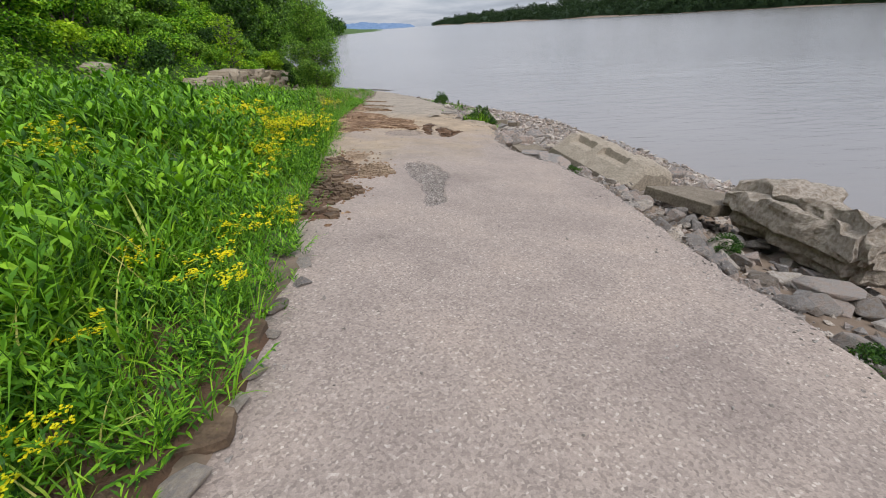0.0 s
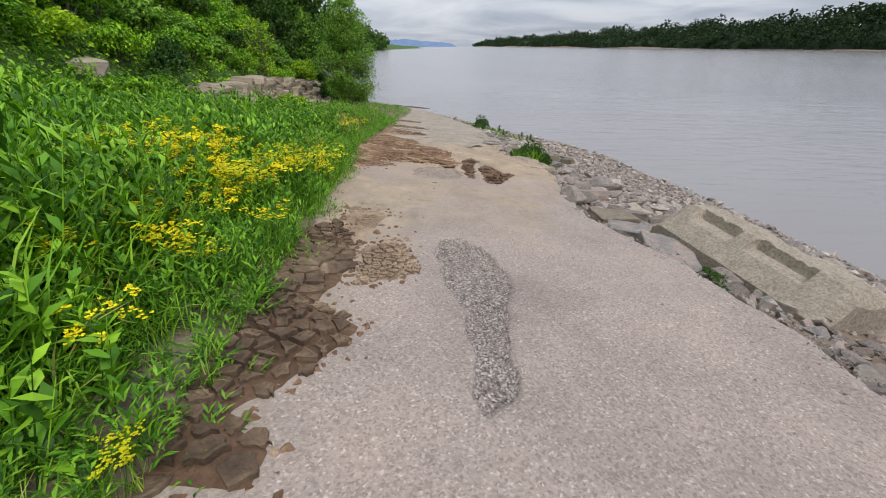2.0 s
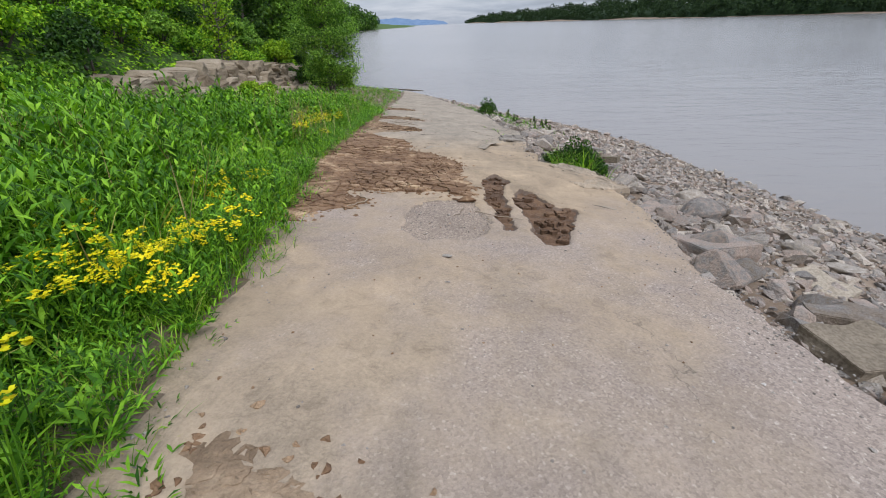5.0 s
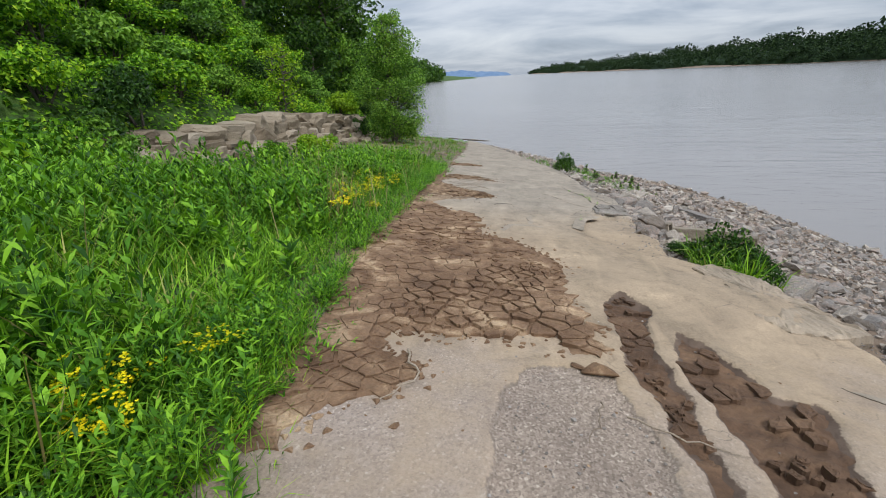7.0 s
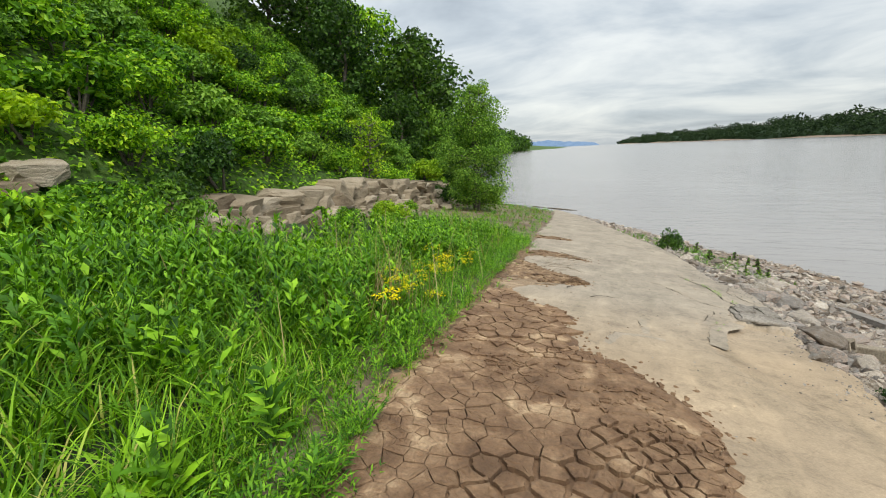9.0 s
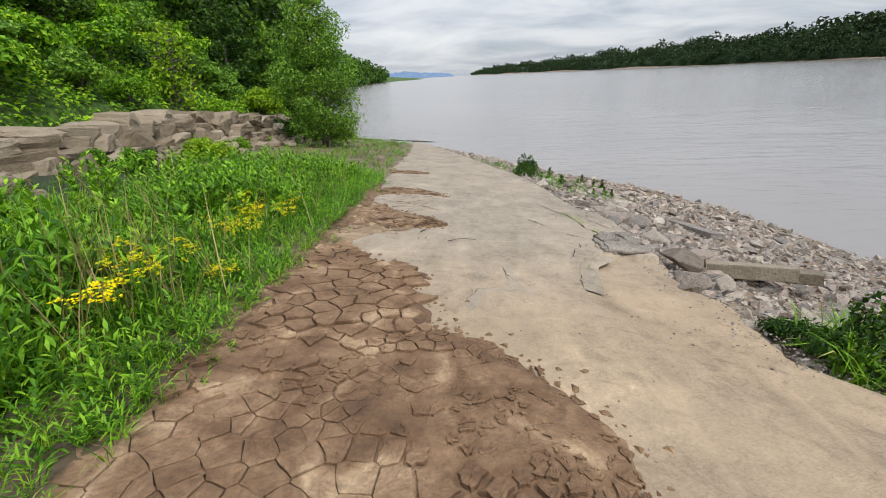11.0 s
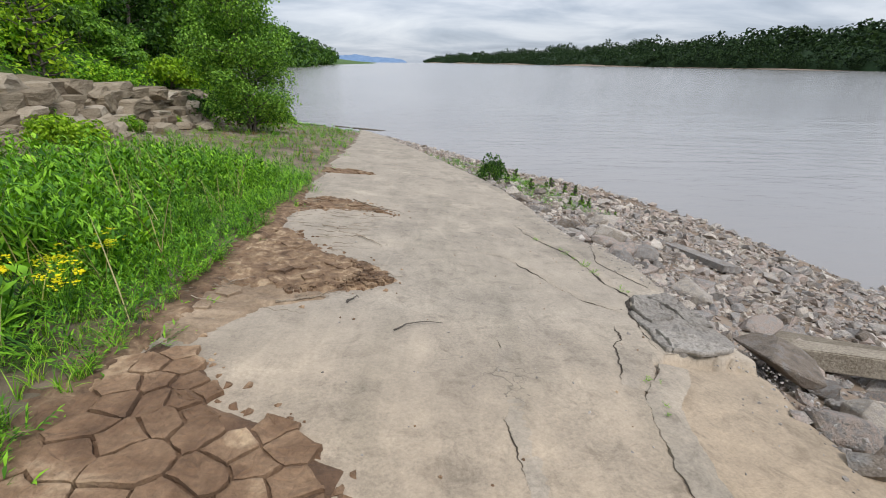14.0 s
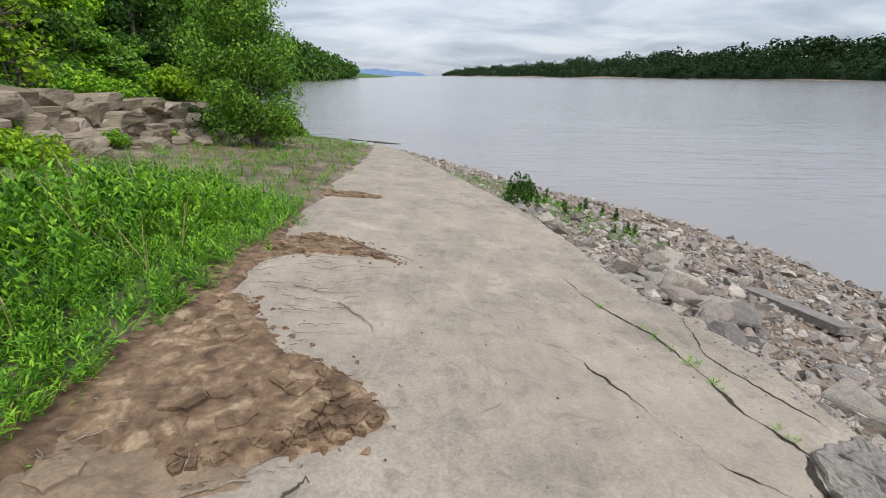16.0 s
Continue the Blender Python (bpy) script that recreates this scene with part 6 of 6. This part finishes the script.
# brown soil where the weeds meet the road
SOIL = [(float(x_left(y)) + 0.12, y) for y in (15.4, 16.4, 17.4)] + [(-3.85, 18.0), (-3.8, 18.6), (-3.8, 19.1), (-3.9, 19.9), (-4.0, 20.9), (-4.1, 22.5), (-4.4, 24.0), (-4.9, 24.0), (-5.3, 22.0), (-5.2, 20.0), (-4.9, 18.0), (-4.6, 16.5), (-4.2, 15.3)]
build_mud(SOIL, 0.2, 0.02, "brown silty soil along the foot of the weeds", 0.05, 21, 0.06, 6, M_MUDBANK, 0.03, 1.0, M_MUDBANK, 0.0, 0.03)
build_mud(MUD_D, 0.15, 0.04, "brown crumbling mud bank washed over the road", 0.055, 6, 0.12, 10, M_MUDBANK, 0.05, 1.0, M_MUDBANK, 0.0, 0.05)
build_mud(SILT_D, 0.15, 0.02, "pale tan silt washed down from the mud bank", 0.03, 26, 0.05, 4, M_MUDSILT, 0.03, 1.0, M_MUDSILT, 0.0, 0.05)
build_mud([(-3.25, 20.3), (-2.6, 19.8), (-2.33, 19.5), (-2.6, 19.28), (-3.2, 19.02), (-3.45, 19.1), (-3.05, 19.25), (-2.8, 19.6)], 0.085, 0.06, "crumbling lumps at the mud bank's edge", 0.03, 16, 0.9, 26, M_MUDBANK, 0.03, 1.8, M_MUDBANK)
build_mud(MUD_E, 0.13, 0.025, "thin brown mud tongue on the road", 0.03, 7, 0.25, 0, M_MUDBANK, 0.03, 1.0, M_MUDBANK, 0.0, 0.04)
build_mud(TRENCH_2, 0.10, 0.035, "dark damp mud lumps in the broken trench", -0.022, 9, 0.42, 10, M_DAMP_GAPSHADE, 0.06, 1.5, M_DAMP_GAPSHADE, 0.0, 0.05)
build_mud(TRENCH_1, 0.10, 0.03, "dark damp mud lumps in the broken trench", -0.02, 10, 0.4, 5, M_DAMP_GAPSHADE, 0.06, 1.5, M_DAMP_GAPSHADE, 0.0, 0.05)
build_mud(MUD_F, 0.13, 0.025, "thin brown mud tongue on the road", 0.03, 8, 0.25, 0, M_MUDBANK, 0.03, 1.0, M_MUDBANK, 0.0, 0.04)


def twig(name, pts, r0, label, mat=M_DRIFT, dz=0.01):
    r = np.random.default_rng(int(abs(pts[0][0] * 100)))
    ctrl = np.array(pts, float)
    s = np.linspace(0, 1, 9)
    xy = np.stack([np.interp(s, np.linspace(0, 1, len(ctrl)), ctrl[:, k]) for k in range(2)], -1) + r.normal(0, 0.012, (9, 2))
    z = slope(xy[:, 0], xy[:, 1]) + dz + r0 + np.abs(r.normal(0, 0.006, 9))
    thing(name, mesh_np(name, *tube(np.c_[xy, z], r0 * np.linspace(1, 0.35, 9), 6), mats=[mat], smooth=True), label, "stick")


twig("stick", [(-2.3, 18.5), (-2.17, 18.65), (-1.96, 18.69)], 0.007, "thin dark curved stick on the pavement", M_BARK)
twig("stick", [(-3.28, 18.84), (-3.05, 18.95), (-2.88, 19.03)], 0.012, "pale bent driftwood stick beside the mud")
twig("stick", [(-2.73, 18.93), (-2.64, 19.05)], 0.010, "short dark stick on the pavement", M_BARK)
twig("stick", [(-2.35, 12.2), (-2.15, 11.95), (-2.3, 11.6)], 0.011, "bent reddish stick lying on the mud", M_DRIFT, 0.05)
twig("stick", [(-3.0, 21.0), (-2.75, 20.75), (-2.6, 20.5)], 0.010, "thin brown stick on the pavement")
twig("stick", [(-3.5, 21.3), (-3.2, 21.2), (-2.9, 21.25)], 0.008, "thin brown stick on the pavement")
twig("stick", [(-2.6, 19.7), (-2.3, 19.6)], 0.007, "thin brown stick on the pavement")
twig("stick", [(-0.9, 11.9), (-0.6, 11.75), (-0.3, 11.72)], 0.007, "pale straw lying on the road")
twig("stick", [(-1.0, 12.0), (-1.12, 11.6)], 0.006, "pale straw lying on the road")
twig("stick", [(-3.4, 23.0), (-2.9, 22.5), (-2.5, 22.3)], 0.010, "brown stick in the mud tongue", M_DRIFT, 0.04)
rs = np.random.default_rng(55)
lp = np.stack([rs.uniform(0, 1, 420), rs.uniform(9, 32, 420)], -1)
lx = x_left(lp[:, 1]) + (x_right(lp[:, 1]) - x_left(lp[:, 1])) * lp[:, 0] ** 1.2
lv, lf = spread(*CHIPS[2], np.stack([lx, lp[:, 1], road_height(lx, lp[:, 1]) + 0.003], -1), rs.uniform(0, 6.28, 420), rs.uniform(0.004, 0.015, 420))
thing("mud_crumbs", mesh_np("mud_crumbs", lv, lf, mats=[M_MUD]), "brown crumbs of mud scattered on the road", "mud", kind="stuff")
flakes = []
for poly in (MUD_A, MUD_A2, MUD_A3, MUD_B, MUD_C, MUD_D, MUD_E):
    for a, b in zip(poly, poly[1:] + poly[:1]):
        n = int(38 * math.hypot(b[0] - a[0], b[1] - a[1]))
        u, out_d, turn_a = rs.random(n), rs.exponential(0.09, n), rs.uniform(0, 6.28, n)
        px, py = a[0] + (b[0] - a[0]) * u + out_d * np.cos(turn_a), a[1] + (b[1] - a[1]) * u + out_d * np.sin(turn_a)
        free = ~inside(px, py, poly) & (px > x_left(py) - 0.1)
        flakes.append(np.stack([px, py, road_height(px, py) + 0.002], -1)[free])
flakes = np.concatenate(flakes)
fv, ff = spread(*CHIPS[4], flakes, rs.uniform(0, 6.28, len(flakes)), rs.uniform(0.012, 0.05, len(flakes)))
thing("mud_flakes", mesh_np("mud_flakes", fv, ff, mats=[M_MUD]), "loose flakes of dried mud beside the cracked crust", "mud", kind="stuff")
for _ in range(80):
    y = rs.uniform(18.6, 23.0)
    x = float(x_left(y)) + rs.uniform(0.05, 1.3)
    a, ln = rs.uniform(-0.6, 0.9), rs.uniform(0.12, 0.4)
    twig("straw", [(x, y), (x + ln * math.cos(a), y + ln * math.sin(a))], 0.004, "dry straw washed up on the mud", M_DRIFT, 0.03)
for _ in range(12):
    x = rs.uniform(-11.5, -6.4)
    y = 47.6 - 0.25 * abs(x + 9)
    twig("driftwood", [(x, y), (x + rs.uniform(0.7, 1.6), y + rs.uniform(-0.3, 0.3))], rs.uniform(0.03, 0.07), "dark wet driftwood at the water's edge", M_BARK, 0.05)
for x, y, dx, dy, r0 in ((-12.0, 34.2, 0.5, -1.0, 0.05), (-11.6, 33.6, -0.9, 0.5, 0.04), (-10.6, 31.0, -1.6, 0.3, 0.05), (-9.8, 30.0, -1.4, 0.2, 0.03)):
    twig("driftwood", [(x, y), (x + dx * 0.5, y + dy * 0.4), (x + dx, y + dy)], r0, "bleached driftwood branch below the ledge", M_DRIFT, 0.12)
for x, y, s, label in ((-1.12, 10.49, 0.045, "small dark stone on the road"), (-0.98, 12.35, 0.11, "lump of dried mud on the road"), (-1.12, 12.4, 0.06, "lump of dried mud on the road")):
    ob = thing("stone", ROCKS[int(s * 100) % 12].copy(), label, "stone", at=pose(x, y, float(slope(x, y)) + s * 0.35, 5, 8, x * 200) @ Matrix.Diagonal((s * 1.4, s, s * 0.7, 1)))
    ob.data.materials[0] = M_DARKROCK if s < 0.05 else M_MUD
